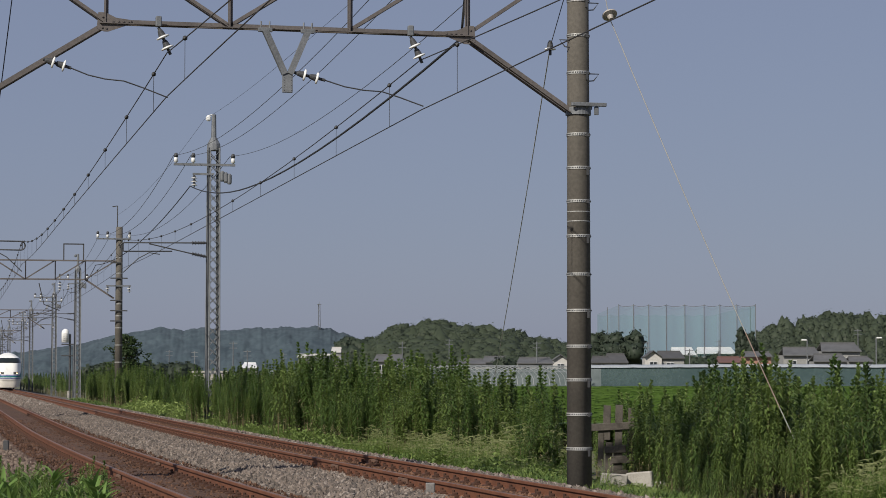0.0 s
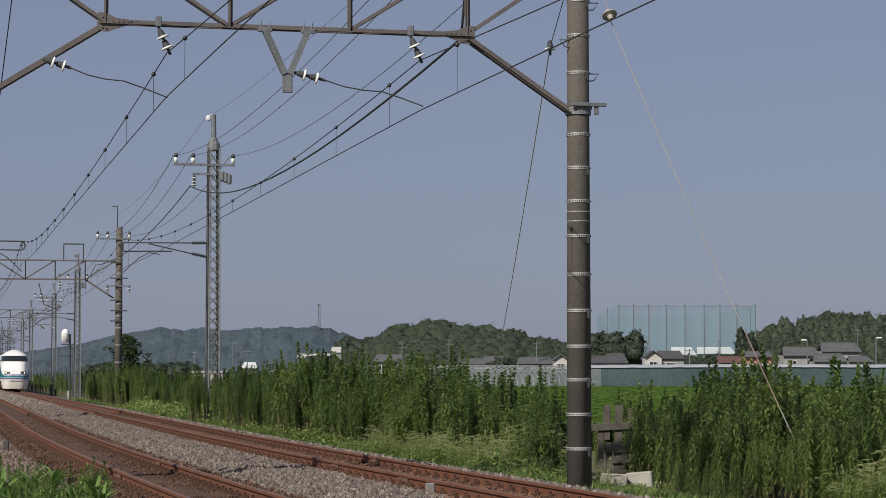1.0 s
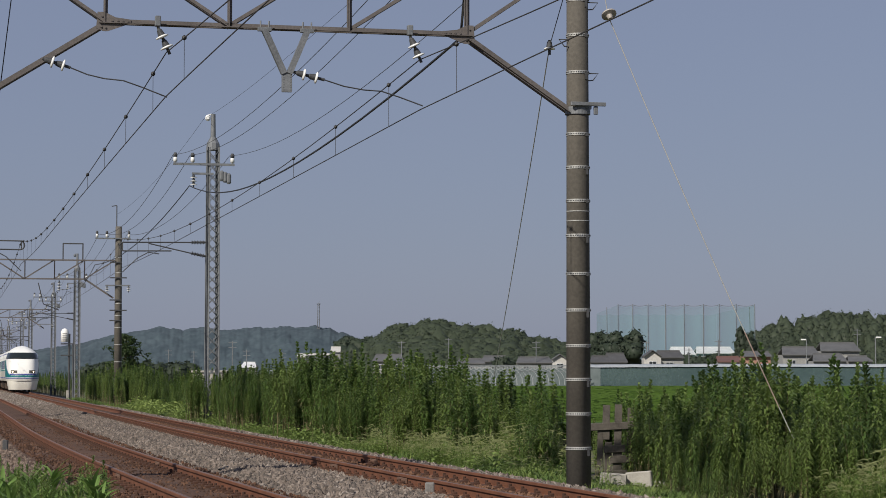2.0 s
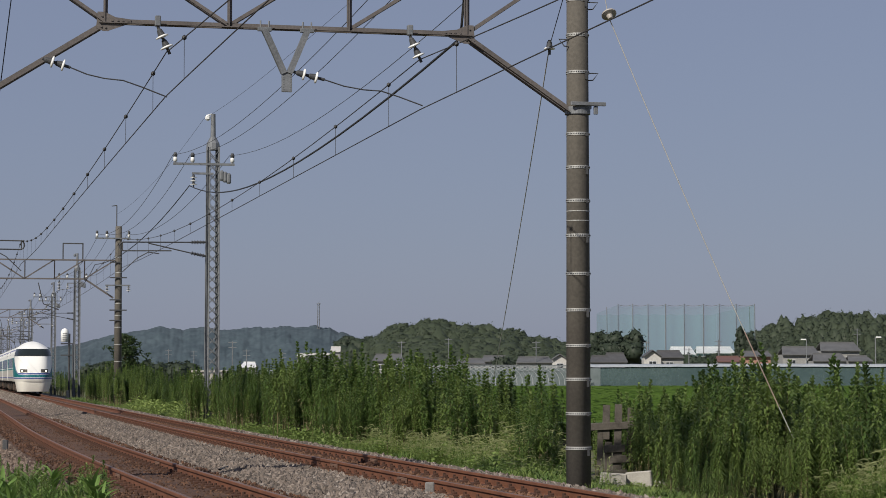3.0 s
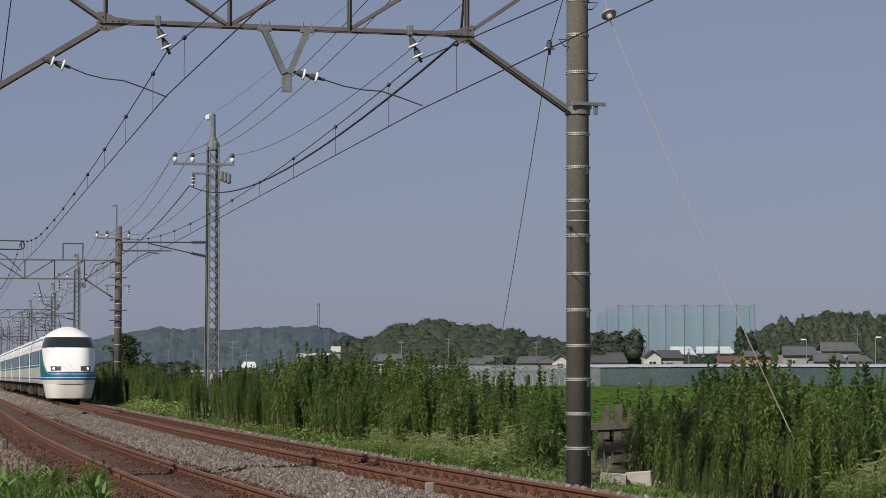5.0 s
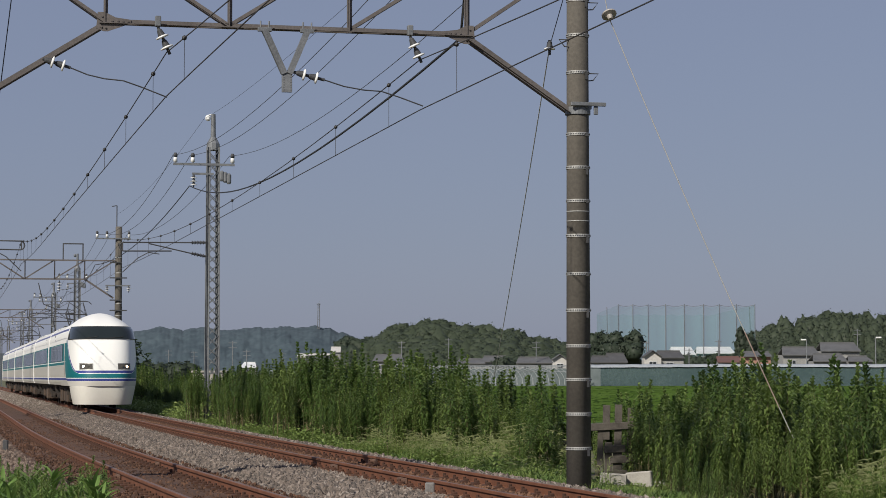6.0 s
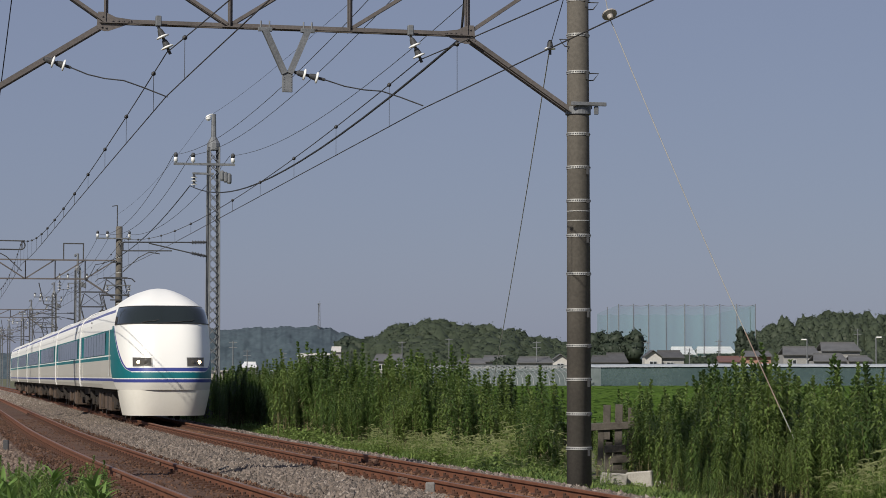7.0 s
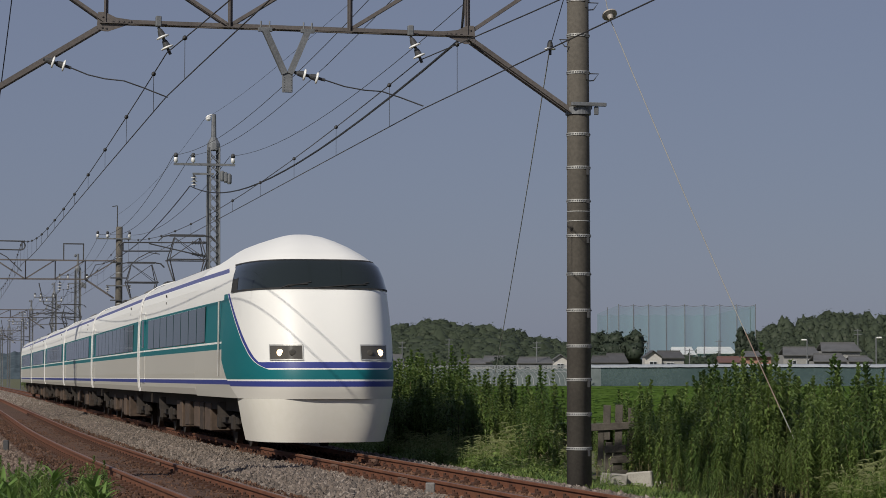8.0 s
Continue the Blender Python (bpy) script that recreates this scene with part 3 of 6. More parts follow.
def guy_wires():
    a = empty("guy_wire", None, "thin steel guy wire with white strain insulator", "guy wire", "guy wires of the pole")
    top, low = Vector((1.84, 33.5, 7.1)), Vector((1.33, 62.0, 1.0))
    mid = Vector((1.60, 34.0, 6.25))
    bm = bmesh.new()
    tube(bm, [top, mid], 0.007)
    part("wire", bm, WIRE, a)
    bm = bmesh.new()
    tube(bm, hang(mid, low, 0.15), 0.009)
    part("wire", bm, GUYSTEEL, a, "pale steel strand")
    disc_insulator(a, mid + Vector((0, 0, 0.1)), mid - Vector((0, 0, 0.12)), 1, 0.085)
    b = empty("guy_wire", None, "pale guy wire with aged porcelain strain insulator and guard", "guy wire", "guy wires of the pole")
    top, low = Vector((2.36, 33.5, 7.1)), Vector((5.90, 36.0, -0.5))
    mid = Vector((2.46, 33.7, 6.66))
    bm = bmesh.new()
    tube(bm, [top, mid], 0.007)
    tube(bm, hang(mid, low, 0.12), 0.008)
    part("wire", bm, GUYSTEEL, b)
    bm = bmesh.new()
    lathe(bm, mid + Vector((0, 0, 0.05)), (0.25, -0.55, -0.8), [(0, 0.04), (0.02, 0.115), (0.04, 0.115), (0.06, 0.05), (0.12, 0.03)], 16)
    part("strain_insulator", bm, material("aged_porcelain", (0.28, 0.25, 0.22), (0.48, 0.45, 0.42), scale=9.0, rough=0.3, bump=0), b)
    bm = bmesh.new()
    pts = hang(mid, low, 0.12, 30)
    tube(bm, pts[19:25], 0.009, 6)
    part("guard", bm, material("guard_plastic", (0.42, 0.30, 0.26), (0.55, 0.42, 0.36), rough=0.6, bump=0), b, "faded pinkish plastic guard")
    # wire seen at the far side of the portal's other pole
    line("power_line", [Vector((-6.30, 32.0, 4.6)), Vector((-5.98, 32.0, 7.4))], 0.008, WIRE, "thin dark wire beside the portal pole")


guy_wires()


def signal_post():
    t = empty("railway_signal", frame_at(190) @ Matrix.Translation((0.33, 0, 0)), "railway signal with white round-backed head on a dark post", "railway signal")
    bm = bmesh.new()
    rod(bm, (3.2, 0, -0.6), (3.2, 0, 4.9), 0.09)
    part("post", bm, DARKSTEEL, t)
    bm = bmesh.new()
    prof = [(0, 0.25), (0.02, 0.32), (0.85, 0.32), (1.05, 0.22), (1.14, 0.05)]
    lathe(bm, (2.82, 0, 4.2), (0, 0, 1), prof, 16)
    h = part("head", bm, material("signal_paint", (0.72, 0.72, 0.70), (0.82, 0.82, 0.80), rough=0.5, bump=0), t, "white signal housing", smooth=True)
    for k in range(4):
        bm = bmesh.new()
        bar(bm, (2.62, -0.31, 4.4 + k * 0.17), (3.02, -0.31, 4.4 + k * 0.17), 0.05, 0.02)
        part("louvre", bm, DARKSTEEL, h)
    for z in (4.05, 3.1):
        bm = bmesh.new()
        bar(bm, (2.5, -0.1, z), (3.5, -0.1, z), 0.1)
        part("bracket", bm, DARKSTEEL, t)
    bm = bmesh.new()
    bar(bm, (3.45, -0.1, -0.5), (3.45, -0.1, 4.0), 0.05)
    bar(bm, (3.7, -0.1, -0.5), (3.7, -0.1, 4.0), 0.05)
    for k in range(12):
        bar(bm, (3.45, -0.1, 0.1 + k * 0.32), (3.7, -0.1, 0.1 + k * 0.32), 0.03)
    part("ladder", bm, DARKSTEEL, t)
    m = empty("marker_post", frame_at(184), "small white trackside marker post", "marker post")
    bm = bmesh.new()
    box(bm, (3.12, 0, -0.2), (0.2, 0.12, 0.85), bevel=0.02)
    part("post", bm, PALECON, m)


signal_post()


# ---- plants ----
WEEDLEAF = leafy("weed_leaf", (0.040, 0.078, 0.018), (0.155, 0.240, 0.062), vary=0.28, scale=1.4)
WEEDPALE = leafy("weed_leaf_pale", (0.080, 0.124, 0.028), (0.240, 0.328, 0.095), vary=0.25, scale=1.0)
WEEDDARK = leafy("weed_leaf_dark", (0.030, 0.060, 0.018), (0.11, 0.168, 0.046), vary=0.25, scale=1.0)
WEEDSTEM = material("weed_stem", (0.07, 0.07, 0.03), (0.16, 0.13, 0.06), rough=0.8, bump=0, vary=0.3)
GRASSLEAF = leafy("grass_blade", (0.10, 0.17, 0.035), (0.27, 0.34, 0.10), vary=0.5)
SEEDHEAD = leafy("seed_head", (0.24, 0.27, 0.115), (0.43, 0.455, 0.23), vary=0.3)
DRYGRASS = leafy("dry_grass", (0.22, 0.19, 0.10), (0.44, 0.40, 0.24), vary=0.4)
LILYLEAF = leafy("broad_leaf", (0.085, 0.16, 0.035), (0.22, 0.34, 0.09), vary=0.3, glow_through=0.3)
TREELEAF = leafy("tree_leaf", (0.022, 0.042, 0.016), (0.058, 0.090, 0.030), vary=0.3, scale=0.15)
# leaves of the far woods, paled and greyed to carry distance haze
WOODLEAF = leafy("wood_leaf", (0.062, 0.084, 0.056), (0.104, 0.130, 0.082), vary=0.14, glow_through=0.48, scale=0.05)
# darker copy of the wood leaf for copses: shade put into its colour
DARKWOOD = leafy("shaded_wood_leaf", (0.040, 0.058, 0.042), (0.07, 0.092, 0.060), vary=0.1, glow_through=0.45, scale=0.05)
BARK = material("bark", (0.06, 0.045, 0.03), (0.12, 0.09, 0.065), scale=3, fine=20, rough=0.95)
RICE = leafy("rice_crop", (0.060, 0.115, 0.016), (0.095, 0.165, 0.028), vary=0.2, scale=0.2)


class Heap:
    """Gathers many small leaves into one mesh quickly."""

    def __init__(self):
        self.v, self.f, self.m, self.n = [], [], [], 0

    def add(self, verts, faces, mats):
        self.v.append(np.asarray(verts, dtype=np.float32))
        self.f.append(np.asarray(faces, dtype=np.int32) + self.n)
        self.m.append(np.asarray(mats, dtype=np.int32))
        self.n += len(verts)

    def build(self, name, mats):
        v, f, m = np.concatenate(self.v), np.concatenate(self.f), np.concatenate(self.m)
        me = bpy.data.meshes.new(name)
        me.vertices.add(len(v))
        me.vertices.foreach_set("co", v.ravel())
        me.loops.add(f.size)
        me.loops.foreach_set("vertex_index", f.ravel())
        me.polygons.add(len(f))
        me.polygons.foreach_set("loop_start", np.arange(0, f.size, f.shape[1], dtype=np.int32))
        me.polygons.foreach_set("material_index", m)
        for x in mats:
            me.materials.append(x)
        me.update(calc_edges=True)
        return new(name, me)


def leaf_quads(base, out, up, length, width, droop):
    """A folded leaf of two quads from base."""
    mid = base + out * length * 0.5 + up * length * 0.22
    tip = base + out * length + up * length * (0.25 - droop)
    side = out.cross(up).normalized() * width * 0.5
    return [base - side * 0.4, base + side * 0.4, mid + side, mid - side, tip + side * 0.15, tip - side * 0.15]


def weed_template(rnd, h, lean=0.05, rings=24, per=5, leaf=0.125, wide=0.021, bare=0.3, fine=True):
    """A tall spire of narrow leaves in whorls round one stem, brown and bare below."""
    v, f, m = [], [], []
    bend_x, bend_y = rnd.gauss(0, lean), rnd.gauss(0, lean)

    def axis(k):
        return Vector((bend_x * h * k * k, bend_y * h * k * k, h * k))

    for k in range(5):
        a, b = axis(k / 5), axis((k + 1) / 5)
        r0, r1 = 0.007 * (1.1 - k / 5), 0.007 * (1.1 - (k + 1) / 5)
        for ang in (0, 2.09, 4.19):
            d0 = Vector((math.cos(ang), math.sin(ang), 0))
            d1 = Vector((math.cos(ang + 2.09), math.sin(ang + 2.09), 0))
            n = len(v)
            v += [a + d0 * r0, a + d1 * r0, b + d1 * r1, b + d0 * r1]
            f.append((n, n + 1, n + 2, n + 3))
            m.append(1)
    for i in range(rings):
        k = bare * 0.7 + (1 - bare * 0.7) * (i + 0.5) / rings
        turn = i * 0.83 + rnd.uniform(-0.3, 0.3)
        taper = min(1.0, 0.28 + 2.4 * (1.0 - k)) * (0.75 if k < bare else 1.0)
        for j in range(per if k > bare else 2):
            if rnd.random() < 0.08:
                continue
            ang = turn + j * math.tau / per + rnd.uniform(-0.25, 0.25)
            size = leaf * taper * rnd.uniform(0.75, 1.2)
            rise = rnd.uniform(0.05, 0.5) + (1.1 * (k - 0.86) / 0.14 if k > 0.86 else 0)
            out = Vector((math.cos(ang), math.sin(ang), rise)).normalized()
            n = len(v)
            dry = k < bare and rnd.random() < 0.75
            base = axis(k + rnd.uniform(-0.008, 0.008))
            droop = rnd.uniform(0.25, 0.75) if k < 0.88 else 0.05
            q = leaf_quads(base, out, Vector((0, 0, 1)), size, wide if not dry else wide * 0.6, droop)
            if fine:
                v += q
                f += [(n, n + 1, n + 2, n + 3), (n + 3, n + 2, n + 4, n + 5)]
                m += [2 if dry else 0] * 2
            else:
                v += [base, q[2] + (q[2] - q[3]) * 0.15, (q[4] + q[5]) / 2, q[3] - (q[2] - q[3]) * 0.15]
                f.append((n, n + 1, n + 2, n + 3))
                m.append(2 if dry else 0)
    return np.array([p[:] for p in v]), np.array(f), np.array(m)


def bush_template(rnd, count=150, leaf=0.075, rz=0.75):
    """A low mound of broad leaves, one unit across."""
    v, f = [], []
    lobes = [(Vector((rnd.uniform(-0.3, 0.3), rnd.uniform(-0.3, 0.3), rnd.uniform(0.1, 0.35) * rz)), rnd.uniform(0.16, 0.3)) for _ in range(7)]
    for _ in range(count):
        c, r = lobes[rnd.randrange(7)]
        d = Vector((rnd.gauss(0, 1), rnd.gauss(0, 1), abs(rnd.gauss(0.2, 1)))).normalized()
        p = c + Vector((d.x * r, d.y * r, d.z * r * rz)) * rnd.uniform(0.7, 1.1)
        out = (d + Vector((rnd.gauss(0, 0.5), rnd.gauss(0, 0.5), rnd.gauss(0, 0.4)))).normalized()
        side = out.cross(Vector((0, 0, 1)))
        side = (side.normalized() if side.length > 0.05 else Vector((1, 0, 0))) * leaf * rnd.uniform(0.3, 0.5)
        ln = leaf * rnd.uniform(0.8, 1.4)
        n = len(v)
        v += [p, p + out * ln * 0.5 + side, p + out * ln - Vector((0, 0, ln * 0.35)), p + out * ln * 0.5 - side]
        f.append((n, n + 1, n + 2, n + 3))
    return np.array([p[:] for p in v]), np.array(f), np.zeros(len(f), dtype=int)


def foxtail_template(rnd, stalks=6, h=0.8):
    """A tuft of foxtail grass: thin stalks, arching leaves, nodding pale seed heads."""
    v, f, m = [], [], []
    for _ in range(stalks):
        ang, hh = rnd.uniform(0, 6.28), h * rnd.uniform(0.55, 1.1)
        out = Vector((math.cos(ang), math.sin(ang), 0))
        side = Vector((-out.y, out.x, 0))
        root, top = out * rnd.uniform(0, 0.12), out * (0.12 + 0.15 * hh) + Vector((0, 0, hh))
        n = len(v)
        v += [root - side * 0.004, root + side * 0.004, top + side * 0.003, top - side * 0.003]
        f.append((n, n + 1, n + 2, n + 3))
        m.append(0)
        for k in range(4):
            b = root.lerp(top, 0.15 + 0.2 * k)
            la = rnd.uniform(0, 6.28)
            lo = Vector((math.cos(la), math.sin(la), 0))
            ls = Vector((-lo.y, lo.x, 0)) * 0.017
            ln = rnd.uniform(0.16, 0.30)
            n = len(v)
            v += [b, b + lo * ln * 0.5 + Vector((0, 0, ln * 0.4)) + ls, b + lo * ln + Vector((0, 0, ln * rnd.uniform(-0.1, 0.3))), b + lo * ln * 0.5 + Vector((0, 0, ln * 0.4)) - ls]
            f.append((n, n + 1, n + 2, n + 3))
            m.append(0)
        last = top
        for k in range(3):
            nxt = last + out * 0.034 * (k + 0.6) + Vector((0, 0, 0.034 - 0.030 * k))
            for w in (side * 0.009, Vector((0, 0, 0.009))):
                n = len(v)
                v += [last - w, last + w, nxt + w * (0.9 if k < 2 else 0.35), nxt - w * (0.9 if k < 2 else 0.35)]
                f.append((n, n + 1, n + 2, n + 3))
                m.append(1)
            last = nxt
    return np.array([p[:] for p in v]), np.array(f), np.array(m)


def tuft_template(rnd, blades, h, spread, mat=0, width=0.012):
    v, f, m = [], [], []
    for _ in range(blades):
        ang, r = rnd.uniform(0, 6.28), rnd.uniform(0, 0.12)
        out = Vector((math.cos(ang), math.sin(ang), 0))
        base = out * r
        hh = h * rnd.uniform(0.5, 1.1)
        side = Vector((-out.y, out.x, 0)) * width * 0.5
        p = [base, base + out * spread * hh * 0.25 + Vector((0, 0, hh * 0.6)), base + out * spread * hh * 0.6 + Vector((0, 0, hh * 0.95)), base + out * spread * hh * 1.0 + Vector((0, 0, hh * rnd.uniform(0.7, 1.0)))]
        n = len(v)
        for q, wd in zip(p, (0.8, 1.0, 0.7, 0.12)):
            v += [q - side * wd, q + side * wd]
        for k in range(3):
            f.append((n + 2 * k, n + 2 * k + 1, n + 2 * k + 3, n + 2 * k + 2))
            m.append(mat)
    return np.array([p[:] for p in v]), np.array(f), np.array(m)


def put(heap, tpl, at, turn, scale, leaf=0):
    v, f, m = tpl
    if leaf:
        m = np.where(m == 0, leaf, m)
    c, s = math.cos(turn), math.sin(turn)
    w = np.empty_like(v)
    w[:, 0] = (v[:, 0] * c - v[:, 1] * s) * scale + at[0]
    w[:, 1] = (v[:, 0] * s + v[:, 1] * c) * scale + at[1]
    w[:, 2] = v[:, 2] * scale + at[2]
    heap.add(w, f, m)


def ground_z(o):
    return -0.18 if o < 1.7 else max(-0.62, -0.18 - 0.22 * (o - 1.7))


# height of the hedge along the line: plan y, metres
HEDGE = [(36, 1.5), (39.7, 1.75), (42.6, 1.75), (43.2, 2.15), (44.6, 2.25), (45.3, 1.85), (49.8, 1.9), (50.8, 2.25), (54, 2.3), (60, 2.42), (65.5, 2.42), (67, 2.2), (78.5, 2.3), (86.5, 2.2), (87.5, 1.85), (98.5, 1.9), (100, 2.05), (117.7, 2.1), (120, 2.4), (150, 2.5), (180, 2.6)]


def tall_weeds():
    rnd = random.Random(11)
    coarse = [weed_template(rnd, 1.0, 0.05, 24, 5, 0.080, 0.022, rnd.uniform(0.22, 0.5), False) for _ in range(10)]
    fine = [weed_template(rnd, 1.0, 0.05, 27, 5, 0.092, 0.021, rnd.uniform(0.12, 0.35), False) for _ in range(10)]
    leaves = (4, 0, 0, 3, 3)

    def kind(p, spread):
        """Leaf tone by position: pale and dark clumps imitate lit and shaded stands."""
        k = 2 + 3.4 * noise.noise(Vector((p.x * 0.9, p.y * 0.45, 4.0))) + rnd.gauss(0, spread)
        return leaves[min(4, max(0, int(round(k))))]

    # the hedge beside the line beyond the pole
    heap = Heap()
    for _ in range(640):
        y = 37.5 * (150 / 37.5) ** (rnd.random() ** 0.9)
        front = (2.85 if y > 54 else 3.5) + 0.35 * math.sin(y * 0.5) + 0.25 * math.sin(y * 1.7)
        if 84 < y < 119:
            front += 0.95
        o = front + abs(rnd.gauss(0, 0.9 if y < 54 else 1.5))
        p = along(y, o)
        gap = noise.noise(Vector((y * 0.42, o * 0.55, 1.0)))
        if gap < -0.26 or (0.064 < p.x / p.y < 0.084 and p.y < 41):
            continue
        h = profile(y, HEDGE) * (1.0 + 0.16 * noise.noise(Vector((y * 0.8, o * 0.9, 7.0)))) * rnd.choice((0.78, 0.88, 0.98, 1.05, 1.12))
        if o < front + 0.5:
            h *= 0.88
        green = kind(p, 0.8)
        for _ in range(rnd.randint(4, 9)):
            q = p + Vector((rnd.gauss(0, 0.17), rnd.gauss(0, 0.25), 0))
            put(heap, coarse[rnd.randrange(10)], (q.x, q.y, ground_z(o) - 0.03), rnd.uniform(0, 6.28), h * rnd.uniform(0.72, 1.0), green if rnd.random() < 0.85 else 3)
    for _ in range(650):
        y = rnd.uniform(150, 340)
        side = rnd.random() < 0.6
        o = 3.9 + abs(rnd.gauss(0, 1.2)) if side else -7.6 - abs(rnd.gauss(0, 2.5))
        p = along(y, o)
        put(heap, coarse[rnd.randrange(10)], (p.x, p.y, -0.62), rnd.uniform(0, 6.28), (2.3 if side else 1.7) * rnd.uniform(0.6, 1.1), rnd.choice((0, 3, 4)))
    ob = heap.build("tall_weeds", [WEEDLEAF, WEEDSTEM, DRYGRASS, WEEDPALE, WEEDDARK])
    tagged(ob, "dense hedge of tall green weeds along the railway", "weeds", kind="stuff")
    # the stand on the near side, past the pole
    heap = Heap()
    for _ in range(430):
        yy = rnd.uniform(30.5, 46)
        o = rnd.uniform(3.2, 13.0)
        p = along(yy, o)
        x = p.x / p.y
        if (2.5 < p.x < 3.45 and p.y < 40.6) or x < 0.078 or x > 0.23 or p.y < 32 or p.y > 47:
            continue
        swell = [(2.5, 1.35), (3.3, 1.55), (4.4, 1.80), (4.9, 1.95), (5.3, 2.35), (5.8, 2.45), (6.1, 1.9), (6.5, 2.35), (7.0, 2.3), (7.5, 1.9), (9.0, 1.9)]
        tall = profile(p.x, swell)
        tall *= 1.0 + 0.16 * noise.noise(Vector((p.x * 1.9, p.y * 0.8, 5.0))) + 0.2 * noise.noise(Vector((p.x * 4.1, p.y * 1.7, 2.0)))
        if noise.noise(Vector((p.x * 1.9, p.y * 0.9, 8.0))) < -0.20:
            continue
        if p.y < 35:
            tall *= 0.75
        tall *= rnd.choice((0.62, 0.75, 0.9, 1.0))
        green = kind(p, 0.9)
        for _ in range(rnd.randint(4, 8)):
            q = p + Vector((rnd.gauss(0, 0.13), rnd.gauss(0, 0.2), 0))
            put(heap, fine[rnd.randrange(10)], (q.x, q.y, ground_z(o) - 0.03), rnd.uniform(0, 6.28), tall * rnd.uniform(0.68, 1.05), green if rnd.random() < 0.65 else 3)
    for _ in range(120):
        X, Y = rnd.uniform(5.3, 7.4), rnd.uniform(32.0, 34.8)
        put(heap, fine[rnd.randrange(10)], (X, Y, -0.6), rnd.uniform(0, 6.28), rnd.uniform(0.55, 1.15) * (0.75 + 0.12 * (X - 5.3)), rnd.choice((3, 3, 3, 0)))
    ob = heap.build("tall_weeds", [WEEDLEAF, WEEDSTEM, DRYGRASS, WEEDPALE, WEEDDARK])
    tagged(ob, "tall leafy green weeds crowding beside the concrete pole", "weeds", kind="stuff")


def verge_grass():
    rnd = random.Random(5)
    green = [tuft_template(rnd, 16, 0.38, 1.1, 0, 0.012) for _ in range(5)]
    broad = [tuft_template(rnd, 14, 0.35, 1.0, 2, 0.035) for _ in range(3)]
    fox = [foxtail_template(rnd) for _ in range(6)]
    bush = [bush_template(rnd) for _ in range(6)]
    heap = Heap()
    for _ in range(5200):
        y = 29.0 * (170 / 29.0) ** rnd.random()
        o = 2.35 + rnd.random() ** 0.8 * 2.0
        n = noise.noise(Vector((y * 0.3, o * 0.8, 9.0)))
        p = along(y, o)
        if p.x / p.y > 0.21:
            continue
        t = rnd.choice(broad) if rnd.random() > 0.5 else rnd.choice(green)
        sc = rnd.uniform(0.5, 1.05) * (0.42 if o < 2.7 else 0.55) * (1.15 + 0.7 * n)
        put(heap, t, (p.x, p.y, ground_z(o) - 0.02), rnd.uniform(0, 6.28), max(0.25, sc) * (1 if y < 90 else 1.3))
    ob = heap.build("verge_grass", [GRASSLEAF, DRYGRASS, WEEDLEAF])
    tagged(ob, "short light green grass on the railway verge", "grass", kind="stuff")
    # a bank of foxtail before the hedge, thinning out along the line
    heap = Heap()
    for _ in range(2300):
        y = rnd.triangular(36.5, 58, 45) if rnd.random() < 0.75 else rnd.uniform(55, 120)
        o = 2.65 + 1.9 * rnd.random()
        if noise.noise(Vector((y * 0.35, o, 2.0))) < (-0.2 if y < 50 else 0.1):
            continue
        p = along(y, o)
        tall = (0.5 + 0.6 * min(1, (o - 2.6) / 1.3)) * (1.0 if 40 < y < 52 else 0.65)
        put(heap, rnd.choice(fox), (p.x, p.y, ground_z(o) - 0.02), rnd.uniform(0, 6.28), tall * rnd.uniform(0.7, 1.15))
    for _ in range(190):
        p = Vector((rnd.uniform(5.4, 7.2), rnd.uniform(30.8, 32.4), -0.6))
        put(heap, rnd.choice(fox), p, rnd.uniform(0, 6.28), rnd.uniform(0.6, 1.1) * (0.75 + 0.3 * (p.x - 5.5)))
    ob = heap.build("foxtail_grass", [GRASSLEAF, SEEDHEAD])
    tagged(ob, "light green foxtail grass with pale nodding seed heads", "grass", kind="stuff")
    # low broad-leaved bushes at the hedge's foot
    heap = Heap()
    for _ in range(900):
        y = 38 * (125 / 38) ** rnd.random()
        o = 2.75 + rnd.random() * 1.3
        pale = 88 < y < 118
        if not pale and noise.noise(Vector((y * 0.3, o * 0.7, 12.0))) < -0.05:
            continue
        p = along(y, o)
        sc = rnd.uniform(0.5, 1.0) * 1.25
        put(heap, rnd.choice(bush), (p.x, p.y, ground_z(o) - 0.08), rnd.uniform(0, 6.28), sc, 0 if not pale else 1)
    for _ in range(330):
        y, o = rnd.uniform(85, 119), 2.65 + 1.5 * rnd.random()
        p = along(y, o)
        put(heap, rnd.choice(bush), (p.x, p.y, ground_z(o) - 0.1), rnd.uniform(0, 6.28), rnd.uniform(1.0, 1.9) * (0.7 + 0.5 * (o - 2.65)), 1 if rnd.random() < 0.7 else 0)
    for _ in range(260):
        X, Y = rnd.uniform(2.4, 4.6), rnd.uniform(35.8, 40.2)
        put(heap, rnd.choice(bush), (X, Y, -0.62), rnd.uniform(0, 6.28), rnd.uniform(0.25, 0.5), 0)
    ob = heap.build("low_bushes", [WEEDPALE, GRASSLEAF])
    tagged(ob, "low bright green broad-leaved bushes at the hedge foot", "bushes", kind="stuff")
    # near side of the left-hand track
    heap = Heap()
    for _ in range(500):
        y = 18 * (120 / 18) ** rnd.random()
        o = -SPACING - 2.4 - rnd.random() * 4.5
        p = along(y, o)
